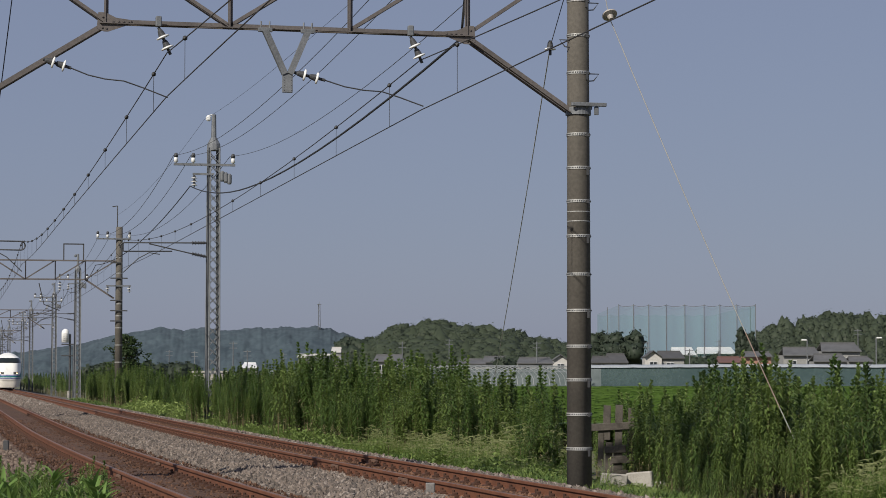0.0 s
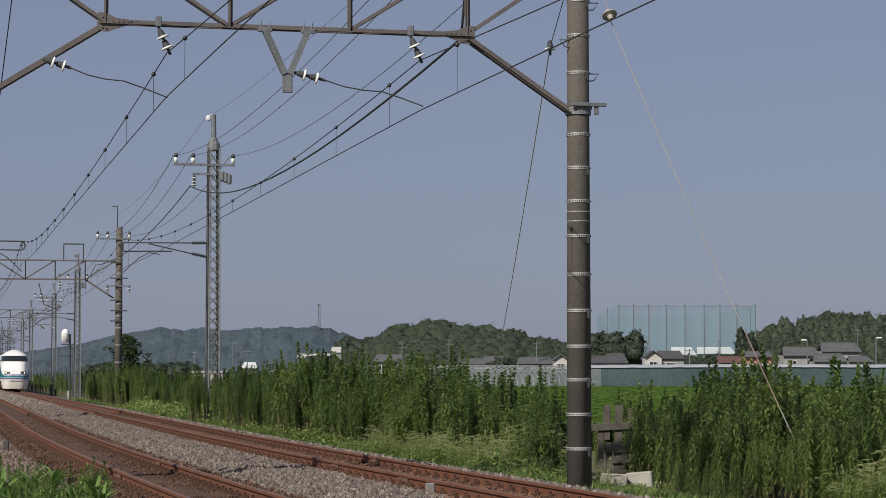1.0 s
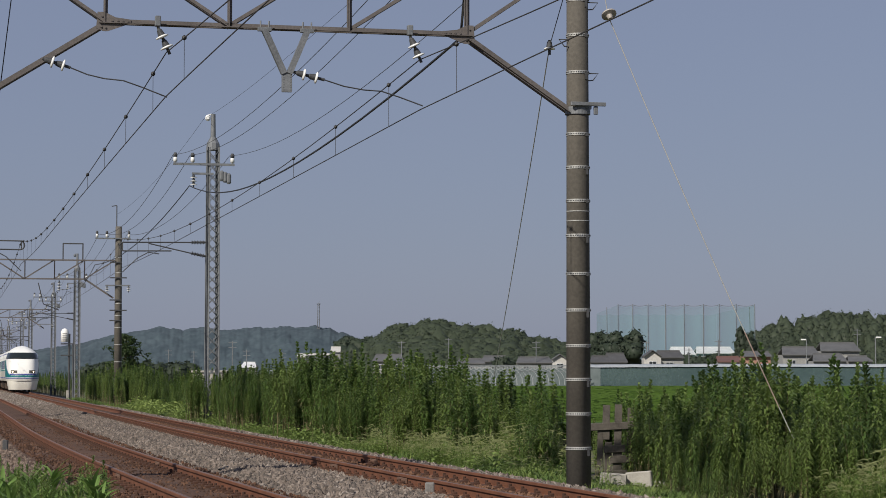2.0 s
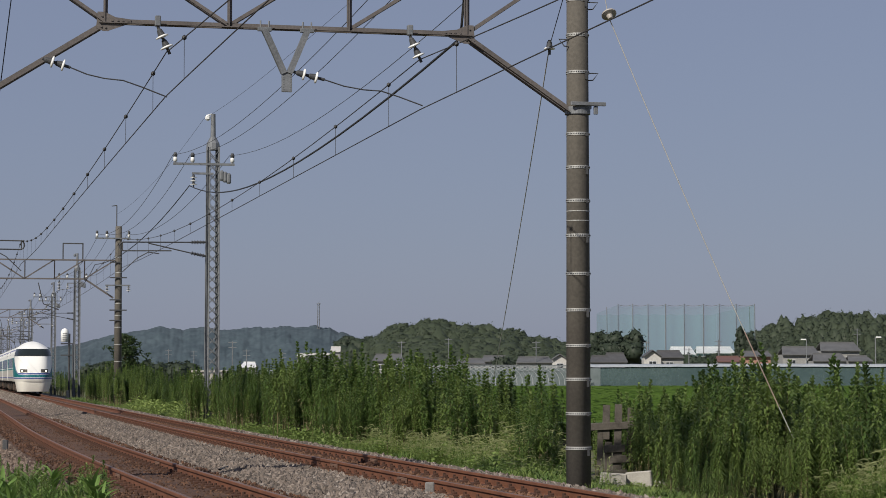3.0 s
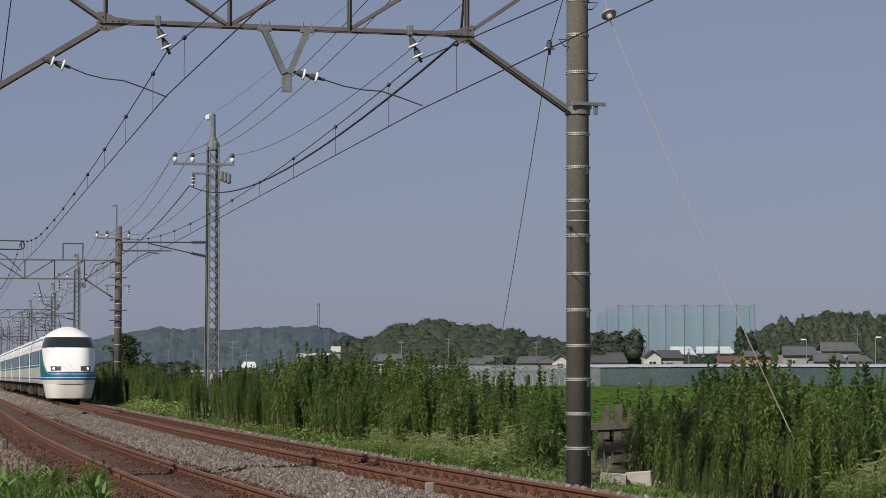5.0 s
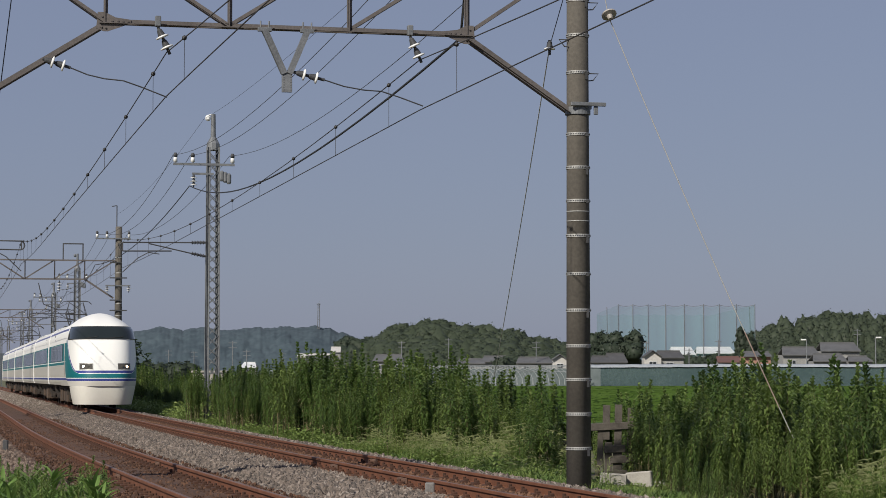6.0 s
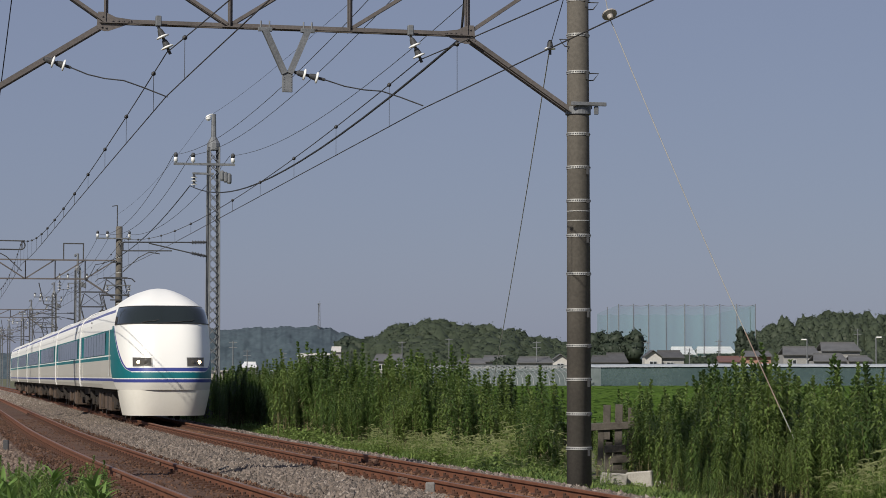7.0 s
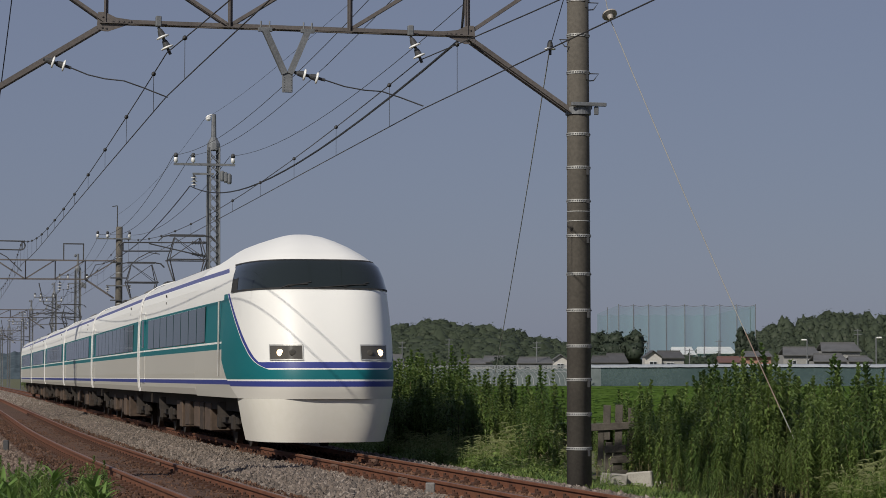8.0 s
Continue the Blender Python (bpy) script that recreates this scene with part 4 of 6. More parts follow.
        put(heap, rnd.choice(green + broad), (p.x, p.y, -0.45 if o < -6.3 else -0.24), rnd.uniform(0, 6.28), rnd.uniform(0.25, 0.6))
    ob = heap.build("verge_grass", [GRASSLEAF, DRYGRASS, WEEDLEAF])
    tagged(ob, "sparse grass on the gravel shoulder of the nearer track", "grass", kind="stuff")


def broad_leaf_mesh(length, width, droop):
    bm = bmesh.new()
    rows = []
    for i in range(7):
        k = i / 6
        w = width * math.sin(math.pi * (0.12 + 0.88 * k) ** 0.8) * 0.5 + 0.002
        c = Vector((length * k * (0.35 + 0.5 * droop * k), 0, length * (k * 0.95 - droop * k * k * 0.75)))
        rows.append([bm.verts.new(c + Vector((0, s * w, abs(s) * w * 0.35))) for s in (-1, 0, 1)])
    for a, b in zip(rows, rows[1:]):
        for j in (0, 1):
            bm.faces.new((a[j], a[j + 1], b[j + 1], b[j]))
    return mesh_of(bm, LILYLEAF, True, "leaf")


def leafy_plants():
    rnd = random.Random(21)
    leaves = [broad_leaf_mesh(l, w, d) for l, w, d in ((0.36, 0.040, 0.35), (0.42, 0.044, 0.55), (0.32, 0.034, 0.2), (0.38, 0.038, 0.8))]
    plants = []
    for k in range(2):
        t = empty("leafy_plant", None, "bright green plant with long pointed leaves beside the track", "plant", "plants beside the near track")
        for i in range(44):
            lf = part("leaf", leaves[rnd.randrange(4)], None, t)
            lf.matrix_basis = pose(rnd.uniform(-0.02, 0.02), rnd.uniform(-0.02, 0.02), 0.02 + 0.008 * i, 0, rnd.uniform(-10, 38), i * 137.5 + rnd.uniform(-20, 20))
        bm = bmesh.new()
        rod(bm, (0, 0, -0.1), (0, 0, 0.32), 0.014, 0.008, 6)
        part("stem", bm, WEEDSTEM, t)
        plants.append(t)
    spots = []
    for X, Y, z, s in ((-4.60, 25.6, -0.25, 1.05), (-4.35, 24.6, -0.30, 1.0), (-4.05, 23.6, -0.25, 0.95), (-3.85, 24.3, -0.25, 0.9), (-3.62, 23.9, -0.22, 1.05), (-4.75, 24.9, -0.3, 1.1), (-3.42, 23.0, -0.22, 0.85), (-4.20, 22.4, -0.20, 0.9), (-3.75, 22.2, -0.2, 0.85), (-4.5, 23.2, -0.25, 1.0), (-4.62, 27.2, -0.3, 1.15), (-4.9, 26.4, -0.3, 1.0), (-4.3, 26.6, -0.3, 0.75), (-4.0, 22.9, -0.25, 0.8)):
        spots.append((X, Y, z, s))
    for k, (X, Y, z, s) in enumerate(spots):
        m = pose(X, Y, z, 0, 0, k * 71)
        if k < 2:
            plants[k].matrix_basis = m @ Matrix.Diagonal((s, s, s, 1))
        else:
            c = copy_thing(plants[k % 2], m)
            c.scale = (s, s, s)


def foreground_weeds():
    rnd = random.Random(77)
    tpl = [weed_template(rnd, 1.0, 0.1, bare=0.15) for _ in range(4)]
    heap = Heap()
    for _ in range(70):
        X, Y = rnd.uniform(-5.3, -3.6), rnd.uniform(22.0, 28.5)
        if X > -3.3 - 0.055 * (Y - 20) - 0.15 * rnd.random():
            continue
        put(heap, tpl[rnd.randrange(4)], (X, Y, -0.42), rnd.uniform(0, 6.28), rnd.uniform(0.4, 0.85), rnd.choice((0, 3, 3)))
    ob = heap.build("low_weeds", [WEEDLEAF, WEEDSTEM, DRYGRASS, WEEDPALE, WEEDDARK])
    tagged(ob, "low leafy weeds among the plants beside the near track", "weeds", kind="stuff")


def crown(heap, rnd, at, rx, rz, count, leaf, mat=0, lobes=9, flat=False):
    """A crown of many leaf clumps on uneven lobes, with gaps."""
    pts = []
    for _ in range(lobes):
        a, e = rnd.uniform(0, 6.28), rnd.uniform(-0.6, 1.0)
        pts.append((Vector((math.cos(a) * rx * 0.55, math.sin(a) * rx * 0.55, e * rz * 0.62)), rnd.uniform(0.35, 0.6) if not flat else rnd.uniform(0.22, 0.5)))
    for _ in range(count):
        c, r = pts[rnd.randrange(lobes)]
        d = Vector((rnd.gauss(0, 1), rnd.gauss(0, 1), rnd.gauss(0, 1))).normalized()
        p = Vector(at) + c + Vector((d.x * rx * r, d.y * rx * r, d.z * rz * r)) * rnd.uniform(0.75, 1.05)
        u = Vector((rnd.gauss(0, 1), rnd.gauss(0, 1), rnd.gauss(0, 0.7))).normalized()
        if flat:
            u = Vector((rnd.gauss(0, 0.45), rnd.gauss(0, 0.45), 1)).normalized()
        w = u.cross(d).normalized() if u.cross(d).length > 0.01 else Vector((1, 0, 0))
        s = leaf * rnd.uniform(0.6, 1.3)
        v = [p - u * s, p + w * s * 0.6, p + u * s, p - w * s * 0.6]
        heap.add(np.array([x[:] for x in v]), np.array([(0, 1, 2, 3)]), np.array([mat]))


def trackside_tree():
    rnd = random.Random(8)
    t = empty("tree", Matrix.Translation(along(152, 5.3, -0.6)), "dark green loose conifer growing behind the weeds", "tree")
    bm = bmesh.new()
    lathe(bm, (0, 0, 0), (0, 0, 1), [(0, 0.16), (1.5, 0.12), (4.7, 0.03)], 8)
    heap = Heap()
    for k in range(34):
        z = 0.9 + 3.7 * k / 33
        a, ln = k * 2.4, (2.2 - 1.75 * (k / 33) ** 0.8) * rnd.uniform(0.75, 1.25)
        tip = Vector((math.cos(a) * ln, math.sin(a) * ln, z + 0.25 * ln * rnd.uniform(0.2, 1.2)))
        rod(bm, (0, 0, z), tip, 0.035, 0.008, 5)
        for j in range(4):
            c = Vector((0, 0, z)).lerp(tip, 0.3 + 0.24 * j)
            crown(heap, rnd, c - Vector((0, 0, 0.12)), 0.55, 0.30, 30, 0.10, lobes=3)
    part("trunk", bm, BARK, t)
    c = heap.build("crown", [TREELEAF])
    c.parent = t


SPHERE = bmesh.new()
bmesh.ops.create_icosphere(SPHERE, subdivisions=2, radius=1.0)
DOME_V = [v.co.copy() for v in SPHERE.verts]
DOME_F = np.array([[v.index for v in f.verts] for f in SPHERE.faces])
SPHERE.free()


def canopy(rows, rnd, cards, leaf, lump=0.22):
    """Tree crowns: lumpy domes set with leaf clumps. rows hold (x, y, top, radius, half height)."""
    heap = Heap()
    for x, y, top, r, rz in rows:
        seed = rnd.uniform(0, 100)
        at = Vector((x, y, top - rz))
        pts = []
        for d in DOME_V:
            g = 1.0 + lump * noise.noise(d * 2.2 + Vector((seed, 0, 0))) * 1.6
            pts.append((at + Vector((d.x * r * g, d.y * r * g, d.z * rz * g)))[:])
        heap.add(np.array(pts), DOME_F, np.zeros(len(DOME_F), dtype=int))
        for _ in range(cards):
            k = rnd.randrange(len(DOME_V))
            d = DOME_V[k]
            if d.y > 0.35 or d.z < -0.4:
                continue
            p = Vector(pts[k]) + Vector((rnd.gauss(0, 0.15) * r, rnd.gauss(0, 0.1) * r, rnd.gauss(-0.03, 0.07) * rz))
            nrm = (d + Vector((rnd.gauss(0, 0.35), rnd.gauss(0, 0.35), rnd.gauss(0.1, 0.35)))).normalized()
            u = nrm.cross(Vector((rnd.gauss(0, 1), rnd.gauss(0, 1), rnd.gauss(0, 1)))).normalized()
            w = nrm.cross(u)
            sz = leaf * rnd.uniform(0.6, 1.3)
            heap.add(np.array([(p - u * sz - w * sz * 0.5)[:], (p + u * sz)[:], (p + w * sz)[:]]), np.array([(0, 1, 2)]), np.array([0]))
    return heap


def px(x, y, Y):
    return (x - 784) * Y / 4054, 1.33 + (667.8 - y) * Y / 4054


def profile(x, pts):
    for (x0, y0), (x1, y1) in zip(pts, pts[1:]):
        if x <= x1:
            return y0 + (y1 - y0) * max(0, x - x0) / (x1 - x0)
    return pts[-1][1]


def slope_rows(rnd, crest, far, near, foot, count, r0, r1, stretch):
    """Crowns from the crest down a slope to its foot; crest by bearing."""
    rows = []
    x0, x1 = crest[0][0], crest[-1][0]
    for k in range(count):
        f = (k % 9) / 8.0
        bx = rnd.uniform(x0, x1)
        top_line = profile(bx, crest)
        line_y = top_line + (foot - top_line) * f * 0.85 + rnd.uniform(-2, 3)
        Y = far + (near - far) * f + rnd.uniform(-3, 3)
        X, top = px(bx, max(line_y, top_line + (0 if f else rnd.uniform(-1, 4))), Y)
        r = rnd.uniform(r0, r1)
        rows.append((X, Y, top, r, min(r * stretch * rnd.uniform(0.85, 1.2), (top + 0.6) * 0.6 + 0.6)))
    return rows


def all_woods():
    rnd = random.Random(31)
    crest = [(650, 606), (668, 597), (685, 585), (697, 576), (715, 573), (725, 578), (745, 572), (760, 565), (780, 563), (800, 569), (830, 572), (865, 577), (900, 580), (925, 588), (950, 594), (980, 602), (1008, 607)]
    heap = canopy(slope_rows(rnd, crest, 650, 585, 648, 430, 1.3, 4.0, 1.0), rnd, 260, 0.30, 0.34)
    tagged(heap.build("woods", [WOODLEAF]), "rounded hill of mixed green broadleaf woods behind the fields", "woods", kind="stuff")
    crest = [(1330, 604), (1345, 582), (1365, 575), (1376, 566), (1400, 560), (1425, 557), (1440, 562), (1460, 556), (1490, 552), (1520, 555), (1610, 558)]
    heap = canopy(slope_rows(rnd, crest, 610, 555, 648, 380, 1.1, 2.6, 1.9), rnd, 230, 0.28, 0.34)
    tagged(heap.build("woods", [WOODLEAF]), "tall dense bamboo and cedar woods behind houses", "woods", kind="stuff")
    rows = []
    for bx0, bx1, cr0, cr1, Y, n in ((1040, 1125, 588, 604, 490, 26), (606, 680, 597, 606, 900, 22), (1196, 1310, 631, 637, 490, 12), (1255, 1330, 625, 630, 485, 6), (870, 900, 628, 634, 450, 3), (880, 925, 634, 640, 430, 4), (150, 345, 642, 651, 420, 26), (1565, 1640, 630, 640, 520, 4), (606, 660, 612, 640, 860, 18), (1040, 1125, 605, 640, 480, 26)):
        for k in range(n):
            bx = bx0 + (bx1 - bx0) * (k + rnd.uniform(0.2, 0.8)) / n
            X, top = px(bx, rnd.uniform(cr0, cr1), Y)
            r = rnd.uniform(1.3, 2.4) * Y / 550
            rows.append((X, Y + rnd.uniform(-6, 6), top, r, min(r * 1.15, (top + 0.6) * 0.7)))
    for bx, cr, r in ((1311, 578, 0.75), (1314, 590, 1.0), (1308, 600, 1.0), (1326, 598, 1.3), (1331, 592, 1.1)):
        X, top = px(bx, cr, 495)
        rows.append((X, 495, top, r, r * 2.6))
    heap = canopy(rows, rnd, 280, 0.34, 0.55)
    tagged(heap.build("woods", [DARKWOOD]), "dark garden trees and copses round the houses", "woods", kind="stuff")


def windbreak():
    """Trees beside the fields on the camera's side of the line, mirrored in the coach windows."""
    rnd = random.Random(52)
    rows = []
    for k in range(70):
        y = 90 + 330 * k / 69
        x = -0.24 * y - rnd.uniform(14, 40) - 0.06 * y
        r = rnd.uniform(2.5, 4.5)
        top = rnd.uniform(5.0, 11.0)
        rows.append((x, y, top, r, top * 0.56))
    heap = canopy(rows, rnd, 60, 0.5, 0.34)
    tagged(heap.build("woods", [TREELEAF]), "dark green windbreak trees beside the fields", "woods", kind="stuff")


def far_hills():
    """Wooded ridge two kilometres off."""
    # the blue of distance haze is put into this foliage colour
    ridge = material("hazy_woods", (0.029, 0.046, 0.060), (0.058, 0.083, 0.099), scale=0.045, fine=0.16, rough=1.0, bump=0, spread=0.32)
    crest = [(-200, 640), (60, 619), (140, 607), (190, 594), (235, 586), (262, 581), (285, 578), (308, 579), (325, 583), (345, 579), (365, 577), (385, 582), (420, 582), (455, 578), (480, 580), (510, 576), (530, 579), (560, 576), (585, 579), (600, 587), (625, 592), (640, 602), (720, 612), (900, 630), (1200, 640)]
    verts, faces = [], []
    n, m = 620, 44
    for k in range(n + 1):
        bx = -150 + 1050 * k / n
        cr = profile(bx, crest) + 2.0 + 2.2 * noise.noise(Vector((bx * 0.055, 0, 0))) + 1.5 * noise.noise(Vector((bx * 0.17, 4, 0)))
        for j in range(m + 1):
            q = j / 40
            f = math.sin(min(1.0, q) * math.pi / 2) if q <= 1 else 1 - (q - 1) * 4
            Y = 1900 + 110 * q
            X, top = px(bx, cr, Y)
            # crowns of two sizes, and shallow folds of the slope
            c = abs(noise.noise(Vector((X * 0.085, Y * 0.085, 1.0)))) * 4.6 + abs(noise.noise(Vector((X * 0.21, Y * 0.21, 6.0)))) * 1.7
            fold = noise.noise(Vector((X * 0.022, Y * 0.02, 3.0))) * 3.0 * (1 - f)
            verts.append((X, Y - c * 0.8 * (1 - f), -0.6 + (top + 0.6) * f + (c * (1.15 - 0.7 * f) - 1.0 + fold) * min(1.0, f * 3)))
    for k in range(n):
        for j in range(m):
            a = k * (m + 1) + j
            faces.append((a, a + m + 1, a + m + 2, a + 1))
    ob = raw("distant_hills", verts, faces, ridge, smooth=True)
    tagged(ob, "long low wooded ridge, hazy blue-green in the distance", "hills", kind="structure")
    t = empty("radio_mast", Matrix.Translation((*[px(565, 580, 1990)[0], 1990], 40)), "thin lattice radio mast on the distant ridge", "radio mast")
    for s in (-1, 1):
        for e in (-1, 1):
            bm = bmesh.new()
            bar(bm, (s * 1.0, e * 1.0, 0), (s * 0.6, e * 0.6, 25), 0.32)
            part("leg", bm, GALV, t)
    bm = bmesh.new()
    for k in range(6):
        z = 3 + k * 4
        box(bm, (0, 0, z), (2.0, 2.0, 0.3))
        bar(bm, (-0.9, -0.9, z), (0.8, -0.8, z + 4), 0.2)
    box(bm, (0, 0, 24.4), (3.4, 3.4, 0.5))
    part("platforms", bm, GALV, t)


def fields():
    rnd = random.Random(3)
    # standing crop: an uneven sheet of green from the verge to the net house
    heap = Heap()
    for _ in range(26000):
        Y = 62 * (298 / 62) ** rnd.random()
        bx = rnd.uniform(690 if Y > 88 else 930, 1600)
        X = (bx - 784) * Y / 4054
        s = 0.10 + Y * 0.0016
        z = 0.13 + rnd.uniform(-0.02, 0.025)
        a = rnd.uniform(0, 3.14)
        c, d = math.cos(a) * s, math.sin(a) * s
        heap.add(np.array([(X - c, Y - d, z - 0.45), (X + c, Y + d, z - 0.45), (X + c * 1.1, Y + d * 1.1, z), (X - c * 1.1, Y - d * 1.1, z + 0.02)]), np.array([(0, 1, 2, 3)]), np.array([0]))
    ob = heap.build("rice_crop", [RICE])
    tagged(ob, "level bright green crop filling the field", "crop", kind="stuff")
    verts, faces = [], []
    nx, ny = 60, 50
    for j in range(ny + 1):
        Y = 60 * (299 / 60) ** (j / ny)
        west = 560 + 400 * max(0.0, 1 - 3 * j / ny)
        for i in range(nx + 1):
            bx = west + (1660 - west) * i / nx
            verts.append(((bx - 784) * Y / 4054, Y, 0.10 + rnd.uniform(-0.02, 0.02)))
    for j in range(ny):
        for i in range(nx):
            a = j * (nx + 1) + i
            faces.append((a, a + 1, a + nx + 2, a + nx + 1))
    ob = raw("rice_canopy", verts, faces, RICE)
    tagged(ob, "closed green canopy of the crop field", "crop", kind="stuff")


# ---- beyond the field ----
NETTING = material("shade_net", (0.042, 0.080, 0.088), (0.098, 0.148, 0.150), scale=0.22, fine=2.5, rough=0.9, bump=0)
NETTING.node_tree.nodes["Principled BSDF"].inputs["Alpha"].default_value = 0.72
GOLFNET = material("golf_net", (0.085, 0.23, 0.225), (0.12, 0.28, 0.27), scale=0.05, fine=0.8, rough=0.9, bump=0)
GOLFNET.node_tree.nodes["Principled BSDF"].inputs["Alpha"].default_value = 0.2
OLDFILM = material("old_film", (0.10, 0.125, 0.13), (0.175, 0.205, 0.21), scale=0.3, fine=2.0, rough=0.5, bump=0)
FILM = material("plastic_film", (0.26, 0.285, 0.30), (0.40, 0.425, 0.44), scale=0.4, fine=3.0, rough=0.35, bump=0)
PIPE = material("white_pipe", (0.27, 0.285, 0.30), (0.40, 0.415, 0.43), scale=1.0, fine=9.0, rough=0.4, bump=0)
TILE_GREY = material("grey_roof_tile", (0.07, 0.072, 0.075), (0.125, 0.127, 0.13), scale=0.6, fine=6.0, rough=0.7, bump=0.5, depth=0.05)
TILE_DARK = material("dark_roof_tile", (0.045, 0.046, 0.048), (0.085, 0.085, 0.088), scale=0.6, fine=6.0, rough=0.7, bump=0.5, depth=0.05)
TILE_RED = material("red_tin_roof", (0.10, 0.055, 0.05), (0.16, 0.085, 0.075), scale=0.6, fine=6.0, rough=0.7)
PLASTER = material("white_plaster", (0.38, 0.37, 0.35), (0.52, 0.51, 0.49), scale=0.5, fine=4.0, rough=0.9, bump=0)
GREYWALL = material("grey_siding", (0.22, 0.22, 0.215), (0.32, 0.32, 0.31), scale=0.5, fine=4.0, rough=0.9, bump=0)
SALMON = material("salmon_siding", (0.30, 0.165, 0.125), (0.38, 0.215, 0.165), scale=0.5, fine=4.0, rough=0.85, bump=0)
TIMBER = material("old_timber", (0.055, 0.048, 0.04), (0.115, 0.102, 0.086), scale=4.0, fine=40.0, rough=0.95)
FARGLASS = glassy("house_glass", (0.03, 0.035, 0.04), 0.1)
WHITEROOF = material("white_tin", (0.50, 0.51, 0.52), (0.66, 0.67, 0.68), scale=0.4, fine=3.0, rough=0.5, bump=0)


def net_house():
    t = empty("net_house", None, "long low crop house with blue-green net walls and white film roof", "greenhouse")
    Y = 300.0
    x0, x1 = 19.0, 66.0
    n = 24
    for k in range(n):
        a, b = x0 + (x1 - x0) * k / n, x0 + (x1 - x0) * (k + 1) / n
        bm = bmesh.new()
        box(bm, ((a + b) / 2, Y, 1.0), (b - a, 0.03, 3.2))
        part("net_panel", bm, NETTING, t)
        bm = bmesh.new()
        rod(bm, (a, Y + 0.06, -0.6), (a, Y + 0.06, 2.62), 0.03, seg=6)
        part("post", bm, GALV, t)
    bm = bmesh.new()
    rows = []
    for k in range(41):
        x = x0 + (x1 - x0) * k / 40
        sag = 0.10 * math.sin(k / 40 * math.pi) - 0.04 * abs(math.sin(k * 1.9))
        rows.append([bm.verts.new((x, Y + d, z + sag)) for d, z in ((-0.2, 2.55), (0.3, 2.80), (1.2, 2.95), (2.2, 2.8), (2.4, 2.5))])
    for a, b in zip(rows, rows[1:]):
        for j in range(4):
            bm.faces.new((a[j], a[j + 1], b[j + 1], b[j]))
    part("roof_film", bm, FILM, t)
    bm = bmesh.new()
    box(bm, ((x0 + x1) / 2, Y + 2.4, 1.0), (x1 - x0, 0.03, 3.1))
    part("back_wall", bm, NETTING, t)
    h = empty("hoop_house", None, "row of bare white pipe hoops and film of a crop tunnel", "greenhouse")
    for k in range(30):
        x = -4.0 + 20.0 * k / 29
        y = 282 + 0.45 * k
        bm = bmesh.new()
        pts = [Vector((x + 3.1 * math.cos(a), y + 0.5 * math.cos(a), 0.3 + 2.45 * math.sin(a) ** 0.75)) for a in spaced(0.0, math.pi, 14)]
        tube(bm, pts, 0.042, 5)
        part("hoop", bm, PIPE, h)
    for dz, r in ((2.75, 0.05), (2.0, 0.04)):
        bm = bmesh.new()
        tube(bm, [Vector((-4, 282, dz)), Vector((18, 295, dz))], r)
        part("purlin", bm, PIPE, h)
    bm = bmesh.new()
    box(bm, (7.5, 297.5, 0.9), (26, 0.1, 3.0))
    part("film_wall", bm, OLDFILM, h, "greyish film wall behind the hoops")
    # lying white hoops further left
    g = empty("hoop_house", None, "pale film rows of far crop tunnels", "greenhouse")
    for k in range(5):
        bm = bmesh.new()
        X, z = px(470 + 22 * k, 648, 360)
        z = 1.0
        rows = []
        for f in (0, 1):
            rows.append([bm.verts.new((X + 4 * f + 1.2 * math.cos(a), 360 + 10 * f + 0.4 * math.cos(a), -0.62 + (z + 2.0) * math.sin(a))) for a in spaced(0, math.pi, 8)])
        for j in range(8):
            bm.faces.new((rows[0][j], rows[0][j + 1], rows[1][j + 1], rows[1][j]))
        part("film_tunnel", bm, FILM, g, smooth=True)


